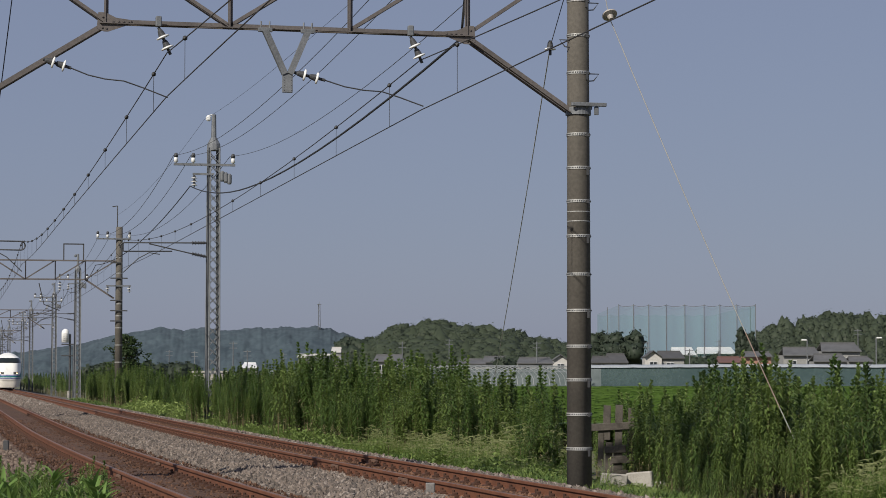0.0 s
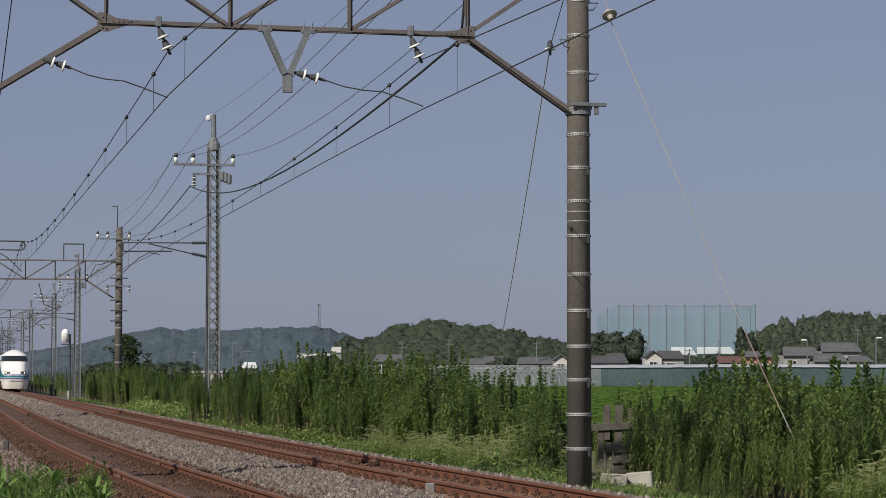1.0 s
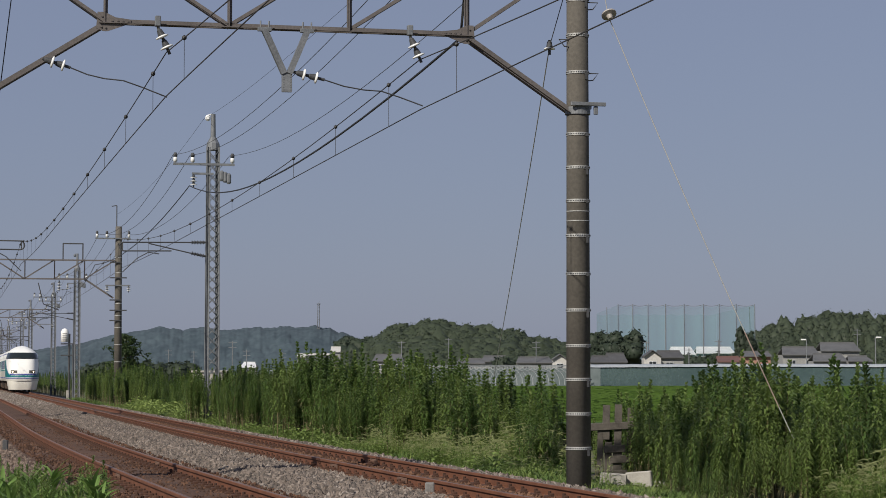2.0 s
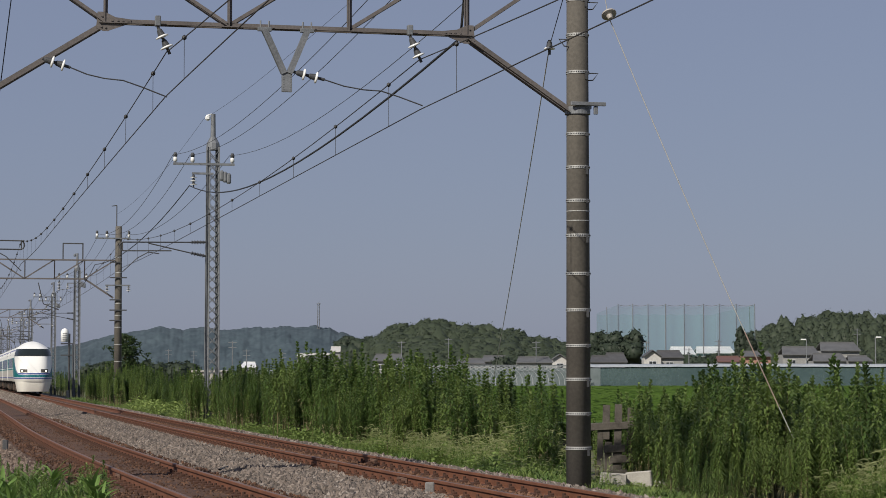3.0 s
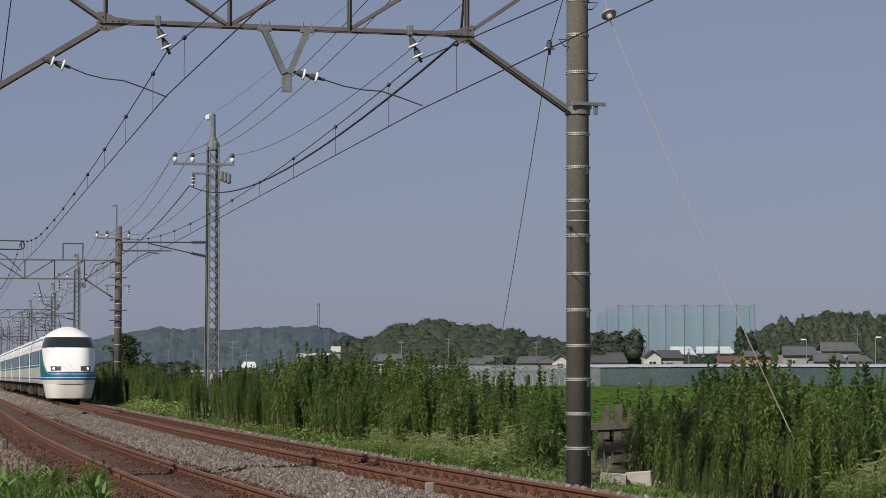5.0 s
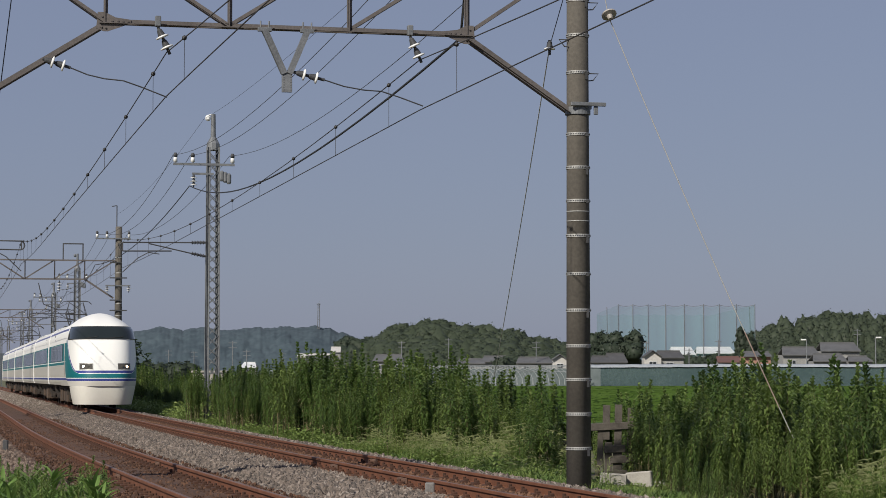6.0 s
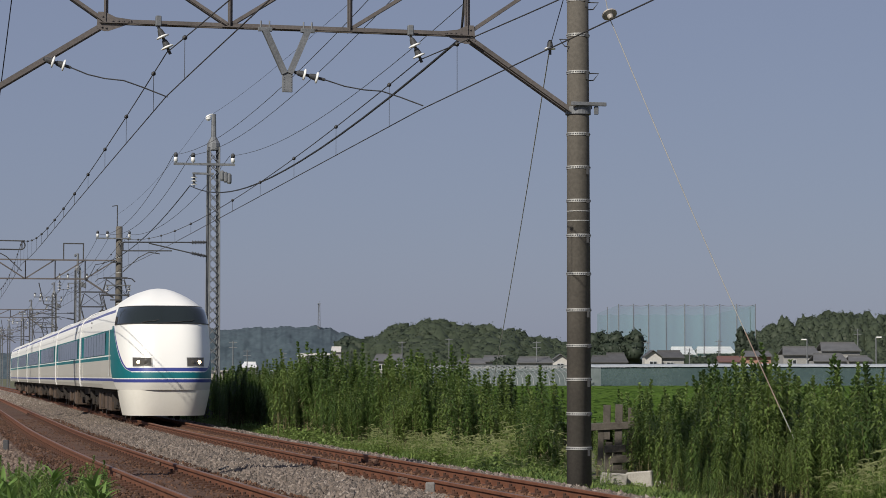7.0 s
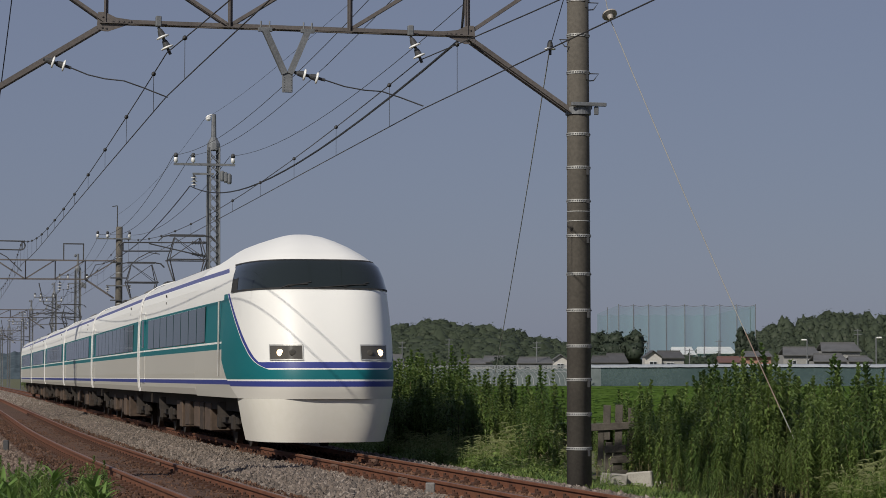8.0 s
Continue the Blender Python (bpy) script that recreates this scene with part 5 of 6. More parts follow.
def house(bx0, bx1, y_eave, y_ridge, Y, wall, roof, depth=7.0, ridge_along=True, label="", hip=0.6, windows=True):
    """A gabled house; its width and heights from bearings at that distance."""
    xa, ze = px(bx0, y_eave, Y)
    xb, zr = px(bx1, y_ridge, Y)
    w, cx = xb - xa, (xa + xb) / 2
    t = empty("house", Matrix.Translation((cx, Y, -0.6)), label, "house", "houses beyond the field")
    ze, zr = ze + 0.6, zr + 0.6
    bm = bmesh.new()
    box(bm, (0, depth / 2, ze / 2), (w * 0.94, depth * 0.94, ze))
    if not ridge_along:
        s = w * 0.47
        for yy in (0.03 * depth, 0.97 * depth):
            vs = [bm.verts.new(v) for v in ((-s, yy, ze), (s, yy, ze), (0, yy, zr - 0.15))]
            bm.faces.new(vs)
    part("wall", bm, wall, t)
    for s in (-1, 1):
        bm = bmesh.new()
        if ridge_along:
            y0, y1 = (-0.4, depth / 2) if s < 0 else (depth + 0.4, depth / 2)
            c = [(-w / 2, y0, ze - 0.15), (w / 2, y0, ze - 0.15), (w / 2 - hip, y1, zr), (-w / 2 + hip, y1, zr)]
        else:
            c = [(s * w / 2, -0.4, ze - 0.15), (s * w / 2, depth + 0.4, ze - 0.15), (0, depth + 0.4, zr), (0, -0.4, zr)]
        vs = [bm.verts.new(v) for v in c]
        bm.faces.new(vs)
        r = bmesh.ops.extrude_face_region(bm, geom=bm.faces[:])
        bmesh.ops.translate(bm, verts=[v for v in r["geom"] if isinstance(v, bmesh.types.BMVert)], vec=(0, 0, 0.16))
        part("roof", bm, roof, t)
    if ridge_along:
        bm = bmesh.new()
        bar(bm, (-w / 2 + hip, depth / 2, zr + 0.2), (w / 2 - hip, depth / 2, zr + 0.2), 0.35, 0.3)
        part("ridge", bm, roof, t)
    n = max(1, int(w / 3.2)) if windows else 0
    for k in range(n):
        for z in ((ze * 0.62,) if ze < 4 else (ze * 0.3, ze * 0.75)):
            bm = bmesh.new()
            x = (-w / 2 + w * (k + 0.5) / n) * 0.9
            box(bm, (x, 0.03 * depth - 0.02, z), (1.3, 0.08, 0.95))
            wd = part("window", bm, FARGLASS, t)
            bm = bmesh.new()
            for dz in (-0.5, 0.5):
                box(bm, (x, 0.03 * depth - 0.05, z + dz), (1.45, 0.1, 0.09))
            for dx in (-0.68, 0.0, 0.68):
                box(bm, (x + dx, 0.03 * depth - 0.05, z), (0.08, 0.1, 0.95))
            part("frame", bm, WHITEROOF, wd)
    return t


def settlement():
    H = house
    H(1140, 1172, 632, 622, 430, PLASTER, TILE_DARK, 6, False, "white plaster house with dark gabled roof")
    H(1160, 1212, 634, 624, 436, GREYWALL, TILE_DARK, 6, True, "grey house with dark tiled roof beside trees")
    H(1186, 1232, 628, 617, 520, GREYWALL, WHITEROOF, 8, True, "long low workshop with bright white metal roof")
    H(1232, 1302, 626, 617, 525, GREYWALL, WHITEROOF, 8, True, "long white-roofed workshop beyond the field")
    H(1316, 1366, 631, 626, 335, SALMON, TILE_GREY, 5, True, "salmon-pink sided shed with low tin roof", hip=0.1, windows=False)
    H(1270, 1320, 641, 635, 345, GREYWALL, TILE_RED, 4, True, "low grey shed with dull red tin roof", hip=0.1, windows=False)
    H(1384, 1452, 629, 617, 440, GREYWALL, TILE_GREY, 7, True, "grey farmhouse with broad tiled roof")
    H(1452, 1524, 622, 609, 450, GREYWALL, TILE_GREY, 8, True, "two-storey grey tiled farmhouse before the woods")
    H(1438, 1500, 640, 629, 425, GREYWALL, TILE_GREY, 6, True, "low outbuilding with grey tiled roof")
    H(1500, 1545, 640, 633, 428, GREYWALL, TILE_GREY, 6, True, "low outbuilding with grey tiled roof")
    H(660, 716, 640, 630, 470, GREYWALL, TILE_GREY, 7, True, "grey tiled farmhouse before the wooded hill")
    H(808, 860, 644, 638, 400, GREYWALL, TILE_GREY, 6, True, "low grey tiled farm building")
    H(852, 902, 641, 633, 440, GREYWALL, TILE_GREY, 7, True, "grey tiled house among trees")
    H(914, 980, 643, 635, 430, GREYWALL, TILE_GREY, 7, True, "long low house with grey tiled roof")
    H(978, 1006, 637, 629, 470, PLASTER, TILE_GREY, 6, False, "white plastered gabled storehouse among trees")
    H(1044, 1084, 642, 633, 430, GREYWALL, TILE_DARK, 6, True, "dark tiled house beside the woods")
    H(1070, 1112, 642, 628, 460, GREYWALL, TILE_DARK, 7, True, "dark tiled house beside the woods")
    H(526, 584, 633, 628, 760, GREYWALL, PLASTER, 10, True, "distant white low factory building", hip=0.1)
    H(540, 602, 642, 632, 600, GREYWALL, TILE_DARK, 8, True, "far dark-roofed house beyond the fields")
    H(586, 604, 624, 616, 770, GREYWALL, PLASTER, 8, True, "distant pale square building", hip=0.1)
    H(426, 456, 651, 644, 520, GREYWALL, WHITEROOF, 6, True, "small white shed standing far off")
    # pale equipment hut behind the lattice mast
    t = empty("equipment_hut", Matrix.Translation((-10.55, 104, -0.6)), "small grey concrete equipment hut behind the hedge", "hut")
    bm = bmesh.new()
    box(bm, (0, 0.9, 1.05), (1.55, 1.6, 2.1), bevel=0.03)
    part("wall", bm, PALECON, t)
    bm = bmesh.new()
    box(bm, (0, 0.9, 2.16), (1.7, 1.75, 0.1), bevel=0.02)
    part("roof", bm, PALECON, t)
    # poles and lamps of the settlement
    for bx, yt, Y, arm in ((1428, 602, 380, 1), (1550, 598, 360, -1), (950, 605, 430, 0), (1272, 603, 470, 0), (1220, 618, 430, 0), (413, 605, 420, 0), (438, 620, 460, 0), (712, 605, 460, 0), (1518, 583, 480, 0), (1145, 605, 470, 0), (795, 600, 480, 0), (502, 625, 520, 0), (300, 620, 520, 0), (345, 622, 520, 0)):
        X, top = px(bx, yt, Y)
        t = empty("street_lamp" if arm else "utility_pole", Matrix.Translation((X, Y, -0.6)), "tall pale street lamp beside the houses" if arm else "plain concrete utility pole among houses", "street lamp" if arm else "utility pole")
        bm = bmesh.new()
        rod(bm, (0, 0, 0), (0, 0, top + 0.6), 0.13, 0.09, 8)
        part("pole", bm, GALV, t)
        if arm:
            bm = bmesh.new()
            box(bm, (-arm * 0.5, 0, top + 0.55), (0.9, 0.3, 0.25), bevel=0.08)
            part("lamp_head", bm, PORCELAIN, t)
        else:
            for dz in (0.0, -0.9):
                bm = bmesh.new()
                box(bm, (0, 0, top + 0.3 + dz), (1.5, 0.1, 0.1))
                part("crossarm", bm, GALV, t)


def golf_net():
    t = empty("golf_range_net", None, "tall green driving-range net hung between steel poles", "driving range")
    Y = 500.0
    xs = [px(b, 0, Y)[0] for b in (1095, 1121, 1148, 1179, 1212, 1246, 1274, 1304, 1337)]
    tops = [17.0 + 0.02 * (i % 2) for i in range(9)]
    for i, x in enumerate(xs):
        bm = bmesh.new()
        rod(bm, (x, Y, -0.6), (x, Y, 17.2), 0.12, 0.08, 8)
        part("pole", bm, GALV, t)
        if i < 8:
            for yy in (Y + 0.2, Y + 70):
                bm = bmesh.new()
                w = xs[i + 1] - x
                nv = [[bm.verts.new((x + w * f, yy + 0.5 * math.sin(f * 3.14), -0.6 + 17.5 * g - (0.35 * math.sin(f * 3.14) if g == 1 else 0))) for f in spaced(0, 1, 6)] for g in (0, 0.5, 1)]
                for a, b in zip(nv, nv[1:]):
                    for k in range(6):
                        bm.faces.new((a[k], a[k + 1], b[k + 1], b[k]))
                part("net_panel", bm, GOLFNET, t)
            bm = bmesh.new()
            tube(bm, hang((x, Y, 17.0), (xs[i + 1], Y, 17.0), 0.3, 6), 0.05)
            part("top_cable", bm, GALV, t)
    for x in (xs[0], xs[-1]):
        for k in range(3):
            bm = bmesh.new()
            vs = [bm.verts.new(v) for v in ((x, Y + 23 * k, -0.6), (x, Y + 23 * (k + 1), -0.6), (x, Y + 23 * (k + 1), 17), (x, Y + 23 * k, 17))]
            bm.faces.new(vs)
            part("net_panel", bm, GOLFNET, t)
    for x, y in ((xs[0] - 1.2, Y + 15), (xs[-1] + 1.2, Y + 15)):
        bm = bmesh.new()
        rod(bm, (x, y, -0.6), (x * 0.995, y, 17.0), 0.12, 0.08, 8)
        part("pole", bm, GALV, t)


# ---- small things beside the tracks ----
def trackside():
    t = empty("broken_fence", Matrix.Translation((2.86, 40.5, -0.5)), "weathered broken plank fence half lost in weeds", "fence")
    for x, z0, z1, w in ((0.03, 0.72, 1.33, 0.13), (0.24, 0.62, 1.34, 0.13), (0.22, 0.10, 0.60, 0.16), (-0.08, 0.25, 0.9, 0.1), (0.45, 0.30, 1.28, 0.11), (0.06, 0.02, 0.68, 0.12)):
        bm = bmesh.new()
        box(bm, (x, 0, (z0 + z1) / 2), (w, 0.04, z1 - z0), Matrix.Rotation(0.03, 3, "Y"), bevel=0.006)
        part("plank", bm, TIMBER, t)
    for z, x0, x1 in ((0.96, -0.25, 0.52), (0.56, -0.02, 0.36), (0.12, 0.0, 0.4), (0.38, 0.1, 0.5)):
        bm = bmesh.new()
        box(bm, ((x0 + x1) / 2, -0.04, z), (x1 - x0, 0.05, 0.13), Matrix.Rotation(-0.05, 3, "Y"), bevel=0.008)
        part("rail", bm, TIMBER, t)
    for k, (x, y, w, h, tilt) in enumerate(((2.85, 38.4, 0.42, 0.32, 4), (3.31, 38.6, 0.44, 0.34, -5), (3.62, 38.2, 0.14, 0.2, 14), (3.72, 36.2, 0.14, 0.2, 5))):
        b = empty("concrete_block", pose(x, y, -0.60 + h / 2, 0, tilt, tilt * 3), "broken pale concrete block lying in the grass", "concrete block", "rubble by the fence")
        bm = bmesh.new()
        box(bm, (0, 0, 0), (w, 0.2, h), bevel=0.02)
        part("block", bm, PALECON, b)
    for X, Y, w, z0, z1, c in ((-1.68, 36.9, 0.14, -0.3, -0.08, WORNCON), (-0.16, 29.2, 0.12, -0.3, -0.01, WORNCON), (-14.0, 89.9, 0.16, -0.3, -0.06, DARKSTEEL), (-9.05, 47.6, 0.11, -0.4, 0.02, DARKSTEEL), (-3.35, 45.6, 0.16, -0.3, -0.14, GREYWALL)):
        m = empty("marker_stone", pose(X, Y, 0), "short square trackside marker stone in the ballast", "marker stone", "marker stones")
        bm = bmesh.new()
        box(bm, (0, 0, (z0 + z1) / 2), (w, w * 0.8, z1 - z0), bevel=0.012)
        part("stone", bm, c, m)
    c = empty("cable_duct", None, "dark cable laid across the ballast between the tracks", "cable")
    bm = bmesh.new()
    tube(bm, [Vector((-3.55, 36.6, -0.17)), Vector((-3.50, 39.5, -0.15)), Vector((-3.42, 42.5, -0.15)), Vector((-3.36, 45.6, -0.16))], 0.035, 6)
    part("cable", bm, RUBBER_DARK, c)
    # fishplates at the rail joints
    for y, off in ((38.4, GAUGE / 2), (31.6, GAUGE / 2 - GAUGE), (38.0, -SPACING + GAUGE / 2), (33.6, -SPACING - GAUGE / 2), (36.4, -GAUGE / 2)):
        j = empty("rail_joint", Matrix.Translation(along(y, off)) @ pose(0, 0, 0, 0, 0, -across(y)), "dark bolted fishplate joining two rail lengths", "rail joint", "rail joints")
        for s in (-1, 1):
            bm = bmesh.new()
            box(bm, (s * 0.03, 0, -0.085), (0.022, 0.56, 0.075), bevel=0.006)
            for k in (-0.2, -0.07, 0.07, 0.2):
                rod(bm, (s * 0.03, k, -0.085), (s * 0.062, k, -0.085), 0.015, seg=6)
            part("fishplate", bm, SLEEPER, j)


RUBBER_DARK = material("cable_rubber", (0.03, 0.028, 0.026), (0.06, 0.055, 0.05), scale=2.0, fine=20.0, rough=0.8, bump=0)

tall_weeds()
verge_grass()
leafy_plants()
foreground_weeds()
trackside_tree()
fields()
all_woods()
windbreak()
far_hills()
net_house()
settlement()
golf_net()
trackside()


def ballast_height(o):
    prof = [(-7.5, -0.60), (-6.4, -0.52), (-5.5, -0.24), (-4.9, -0.20), (-3.0, -0.22), (-2.2, -0.20), (-1.85, -0.13), (-1.3, -0.17), (1.6, -0.17), (1.95, -0.26), (2.6, -0.36), (3.6, -0.55)]
    for (a, z0), (b, z1) in zip(prof, prof[1:]):
        if o <= b:
            return z0 + (z1 - z0) * (o - a) / (b - a)
    return -0.55


stone_rnd = random.Random(2)
scatter_stones("gravel", stone_rnd, 24000, 24, 120, -2.75, -0.72, ballast_height, 0.048, STONE, "loose grey crushed stones between the tracks")
scatter_stones("gravel", stone_rnd, 9000, 24, 120, 0.72, 2.9, ballast_height, 0.048, STONE, "loose grey crushed stones on the track shoulder")
scatter_stones("gravel", stone_rnd, 9000, 22, 100, -6.6, -4.9, ballast_height, 0.044, BROWNSTONE, "loose rust-stained crushed stones beside the nearer track")
scatter_stones("gravel", stone_rnd, 7500, 22, 80, -SPACING - 1.2, -SPACING + 1.2, lambda o: -0.155, 0.030, RUSTSTONE, "rust-stained stones between the rails")
scatter_stones("gravel", stone_rnd, 7000, 22, 80, -0.8, 0.8, lambda o: -0.155, 0.030, RUSTSTONE, "rust-stained stones between the rails")
scatter_stones("gravel", stone_rnd, 7000, 120, 300, -2.75, -0.72, ballast_height, 0.085, STONE, "grey crushed stones between the tracks further off")


# ---- the train ----
def paint(name, lines, mask, rough=0.5):
    """Coach paint in bands by height; lines holds (height from which it holds, colour). mask: the bands behind the teal sweep of the nose."""
    m = bpy.data.materials.new(name)
    m.use_nodes = True
    n, l = m.node_tree.nodes, m.node_tree.links
    b = n["Principled BSDF"]
    tc, sep = n.new("ShaderNodeTexCoord"), n.new("ShaderNodeSeparateXYZ")
    l.new(tc.outputs["Object"], sep.inputs[0])
    dirt = n.new("ShaderNodeTexNoise")
    dirt.inputs["Scale"].default_value, dirt.inputs["Detail"].default_value = 1.6, 6

    def op(kind, a, c):
        x = n.new("ShaderNodeMath")
        x.operation = kind
        for i, v in enumerate((a, c)):
            if isinstance(v, (int, float)):
                x.inputs[i].default_value = v
            else:
                l.new(v, x.inputs[i])
        return x.outputs[0]

    def mix(f, a, c):
        x = n.new("ShaderNodeMix")
        x.data_type = "RGBA"
        l.new(f, x.inputs["Factor"])
        for key, v in (("A", a), ("B", c)):
            s = [i for i in x.inputs if i.name == key and i.type == "RGBA"][0]
            if isinstance(v, tuple):
                s.default_value = (*v, 1)
            else:
                l.new(v, s)
        return [o for o in x.outputs if o.type == "RGBA"][0]

    z = sep.outputs["Z"]
    col = lines[0][1]
    for h, c in lines[1:]:
        col = mix(op("GREATER_THAN", z, h), col, c)
    if mask:
        # distance round the nose from its tip: sideways, and back from the sloping front
        t = op("MAXIMUM", op("DIVIDE", op("SUBTRACT", 2.9, z), 1.45), 0.0)
        xb = op("SUBTRACT", op("SUBTRACT", 3.05, op("MULTIPLY", t, 1.36)), op("MULTIPLY", op("POWER", t, 14.0), 0.45))
        back = op("SUBTRACT", op("SUBTRACT", 20.80, op("MULTIPLY", z, 0.41)), sep.outputs["Y"])
        ax = op("ADD", op("ABSOLUTE", sep.outputs["X"], 0.0), op("MULTIPLY", op("MAXIMUM", back, 0.0), 0.6))
        # the sweep's rear edge runs forward below the window band
        low_part = op("POWER", op("MAXIMUM", op("DIVIDE", op("SUBTRACT", 1.95, z), 0.5), 0.0), 1.6)
        edge = op("ADD", op("MULTIPLY", low_part, 0.7), 16.15)
        front = op("GREATER_THAN", sep.outputs["Y"], edge)
        for d, c, low in ((-0.15, BLUE, 1.48), (-0.03, WHITE, 1.455), (0.0, TEAL, 1.44)):
            zone = op("MULTIPLY", front, op("MULTIPLY", op("GREATER_THAN", z, low), op("LESS_THAN", z, 2.86)))
            col = mix(op("MULTIPLY", zone, op("GREATER_THAN", ax, op("ADD", xb, d))), col, c)
        side_col = BEIGE
        for h, c in mask[1:]:
            side_col = mix(op("GREATER_THAN", z, h), side_col, c)
        col = mix(front, side_col, col)
    shade = op("ADD", op("MULTIPLY", dirt.outputs[0], 0.14), 0.92)
    final = n.new("ShaderNodeVectorMath")
    final.operation = "SCALE"
    l.new(col, final.inputs[0])
    l.new(shade, final.inputs["Scale"])
    l.new(final.outputs[0], b.inputs["Base Color"])
    b.inputs["Roughness"].default_value = rough
    b.inputs["Coat Weight"].default_value = 0.06
    b.inputs["Coat Roughness"].default_value = 0.08
    return m


# BEIGE also takes in the dimmer, shaded look of the coach sides
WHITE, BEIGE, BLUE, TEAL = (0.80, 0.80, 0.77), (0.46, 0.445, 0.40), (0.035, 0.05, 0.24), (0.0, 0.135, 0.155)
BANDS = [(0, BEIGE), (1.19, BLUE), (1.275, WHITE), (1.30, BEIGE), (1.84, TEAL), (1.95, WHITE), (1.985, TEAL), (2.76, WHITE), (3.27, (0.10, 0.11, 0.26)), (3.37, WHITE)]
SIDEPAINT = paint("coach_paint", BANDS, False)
NOSEPAINT = paint("nose_paint", [(0, (0.62, 0.60, 0.55)), (1.16, BLUE), (1.255, WHITE), (1.285, TEAL), (1.455, WHITE), (1.48, BLUE), (1.585, WHITE)], BANDS)
SKIRTPAINT = material("skirt_paint", (0.72, 0.70, 0.62), (0.80, 0.78, 0.72), scale=1.2, fine=9.0, rough=0.35, bump=0, spread=0.6)
ROOFPAINT = material("roof_paint", (0.55, 0.55, 0.53), (0.66, 0.66, 0.64), scale=0.8, fine=8.0, rough=0.5, bump=0)
ROOFGREY = material("roof_unit", (0.10, 0.10, 0.10), (0.17, 0.17, 0.165), scale=0.8, fine=8.0, rough=0.7, bump=0)
TRIMWHITE = material("trim_white", (0.78, 0.78, 0.76), (0.84, 0.84, 0.82), scale=1.0, fine=9.0, rough=0.35, bump=0)
COACHGLASS = glassy("coach_glass", (0.012, 0.032, 0.032), 0.05)
COACHGLASS.node_tree.nodes["Principled BSDF"].inputs["Specular Tint"].default_value = (0.55, 0.74, 0.70, 1)
COACHGLASS.node_tree.nodes["Principled BSDF"].inputs["Specular IOR Level"].default_value = 0.4
SCREEN = glassy("windscreen_glass", (0.018, 0.024, 0.026), 0.05)
SCREEN.node_tree.nodes["Principled BSDF"].inputs["Specular IOR Level"].default_value = 0.3
UNDER = material("underfloor", (0.012, 0.010, 0.008), (0.035, 0.026, 0.02), scale=1.5, fine=12.0, rough=0.9)
UNDERBOX = material("equipment_box", (0.014, 0.011, 0.009), (0.13, 0.088, 0.062), scale=1.0, fine=8.0, rough=0.85, vary=0.55, spread=0.8)
RUBBER = material("rubber", (0.012, 0.012, 0.012), (0.03, 0.03, 0.03), scale=2.0, fine=20.0, rough=0.8, bump=0)
LAMPGLASS = glassy("lamp_glass", (0.08, 0.075, 0.065), 0.1)


def glow(name, colour, strength):
    m = bpy.data.materials.new(name)
    m.use_nodes = True
    b = m.node_tree.nodes["Principled BSDF"]
    b.inputs["Emission Color"].default_value = (*colour, 1)
    b.inputs["Emission Strength"].default_value = strength
    return m


HEADLAMP = glow("headlamp_glow", (1.0, 0.68, 0.34), 6.0)

SIDE = [(0.97, 1.385), (1.1, 1.42), (1.4, 1.437), (2.0, 1.437), (2.6, 1.425), (2.86, 1.41), (3.1, 1.385), (3.25, 1.345)]
ROOF = [(3.38, 1.27), (3.50, 1.15), (3.60, 0.99), (3.68, 0.80), (3.74, 0.58), (3.78, 0.34), (3.795, 0.1)]


def half_width(z, table):
    for (z0, w0), (z1, w1) in zip(table, table[1:]):
        if z <= z1:
            k = max(0.0, (z - z0) / (z1 - z0))
            return w0 + (w1 - w0) * k
    return table[-1][1]


NOSE_W = [(0.95, 1.40), (1.3, 1.44), (2.0, 1.435), (2.86, 1.385), (3.1, 1.345), (3.3, 1.285), (3.42, 1.21), (3.55, 1.08), (3.67, 0.92), (3.78, 0.73), (3.87, 0.53), (3.93, 0.33), (3.955, 0.12)]
NOSE_TIP = [(0.95, 19.86), (1.2, 19.92), (1.5, 19.88), (2.0, 19.72), (2.5, 19.50), (2.86, 19.30), (3.1, 19.08), (3.37, 18.80), (3.5, 18.55), (3.67, 18.05), (3.78, 17.6), (3.87, 17.1), (3.93, 16.5), (3.955, 16.0)]
BACK = 12.2


def nose_point(z, a, out=0.0):
    """A point of the nose's skin at height z; a runs from -1 over 0 (the tip) to 1."""
    w, tip = half_width(z, NOSE_W) + out, half_width(z, NOSE_TIP) + out
    base = 16.1 if z < 3.3 else 16.1 - (z - 3.3) * 6.0
    th = (1 - abs(a)) * math.pi / 2
    x = w * math.cos(th) ** 0.56 * (1 if a > 0 else -1)
    y = base + (tip - base) * math.sin(th) ** 0.62 + 0.36
    return Vector((x, y, z if z < 3.42 else 3.42 + (z - 3.42) * 1.10))


def round_nose(limit):
    """Steps round the nose, even across its front and closer round the corners."""
    half = [2 / math.pi * math.asin((f * 0.94) ** (1 / 0.56)) for f in spaced(0, 1, 24)]
    half += spaced(half[-1], 1.0, 9)[1:]
    half = [a for a in half if a < limit - 0.004] + [limit]
    return [-a for a in half[:0:-1]] + half


def patch(bm, zs, aas, out, mat=0):
    rows = [[bm.verts.new(nose_point(z, a, out)) for a in aas] for z in zs]
    for r0, r1 in zip(rows, rows[1:]):
        for k in range(len(aas) - 1):
            bm.faces.new((r0[k], r0[k + 1], r1[k + 1], r1[k])).material_index = mat
    return rows


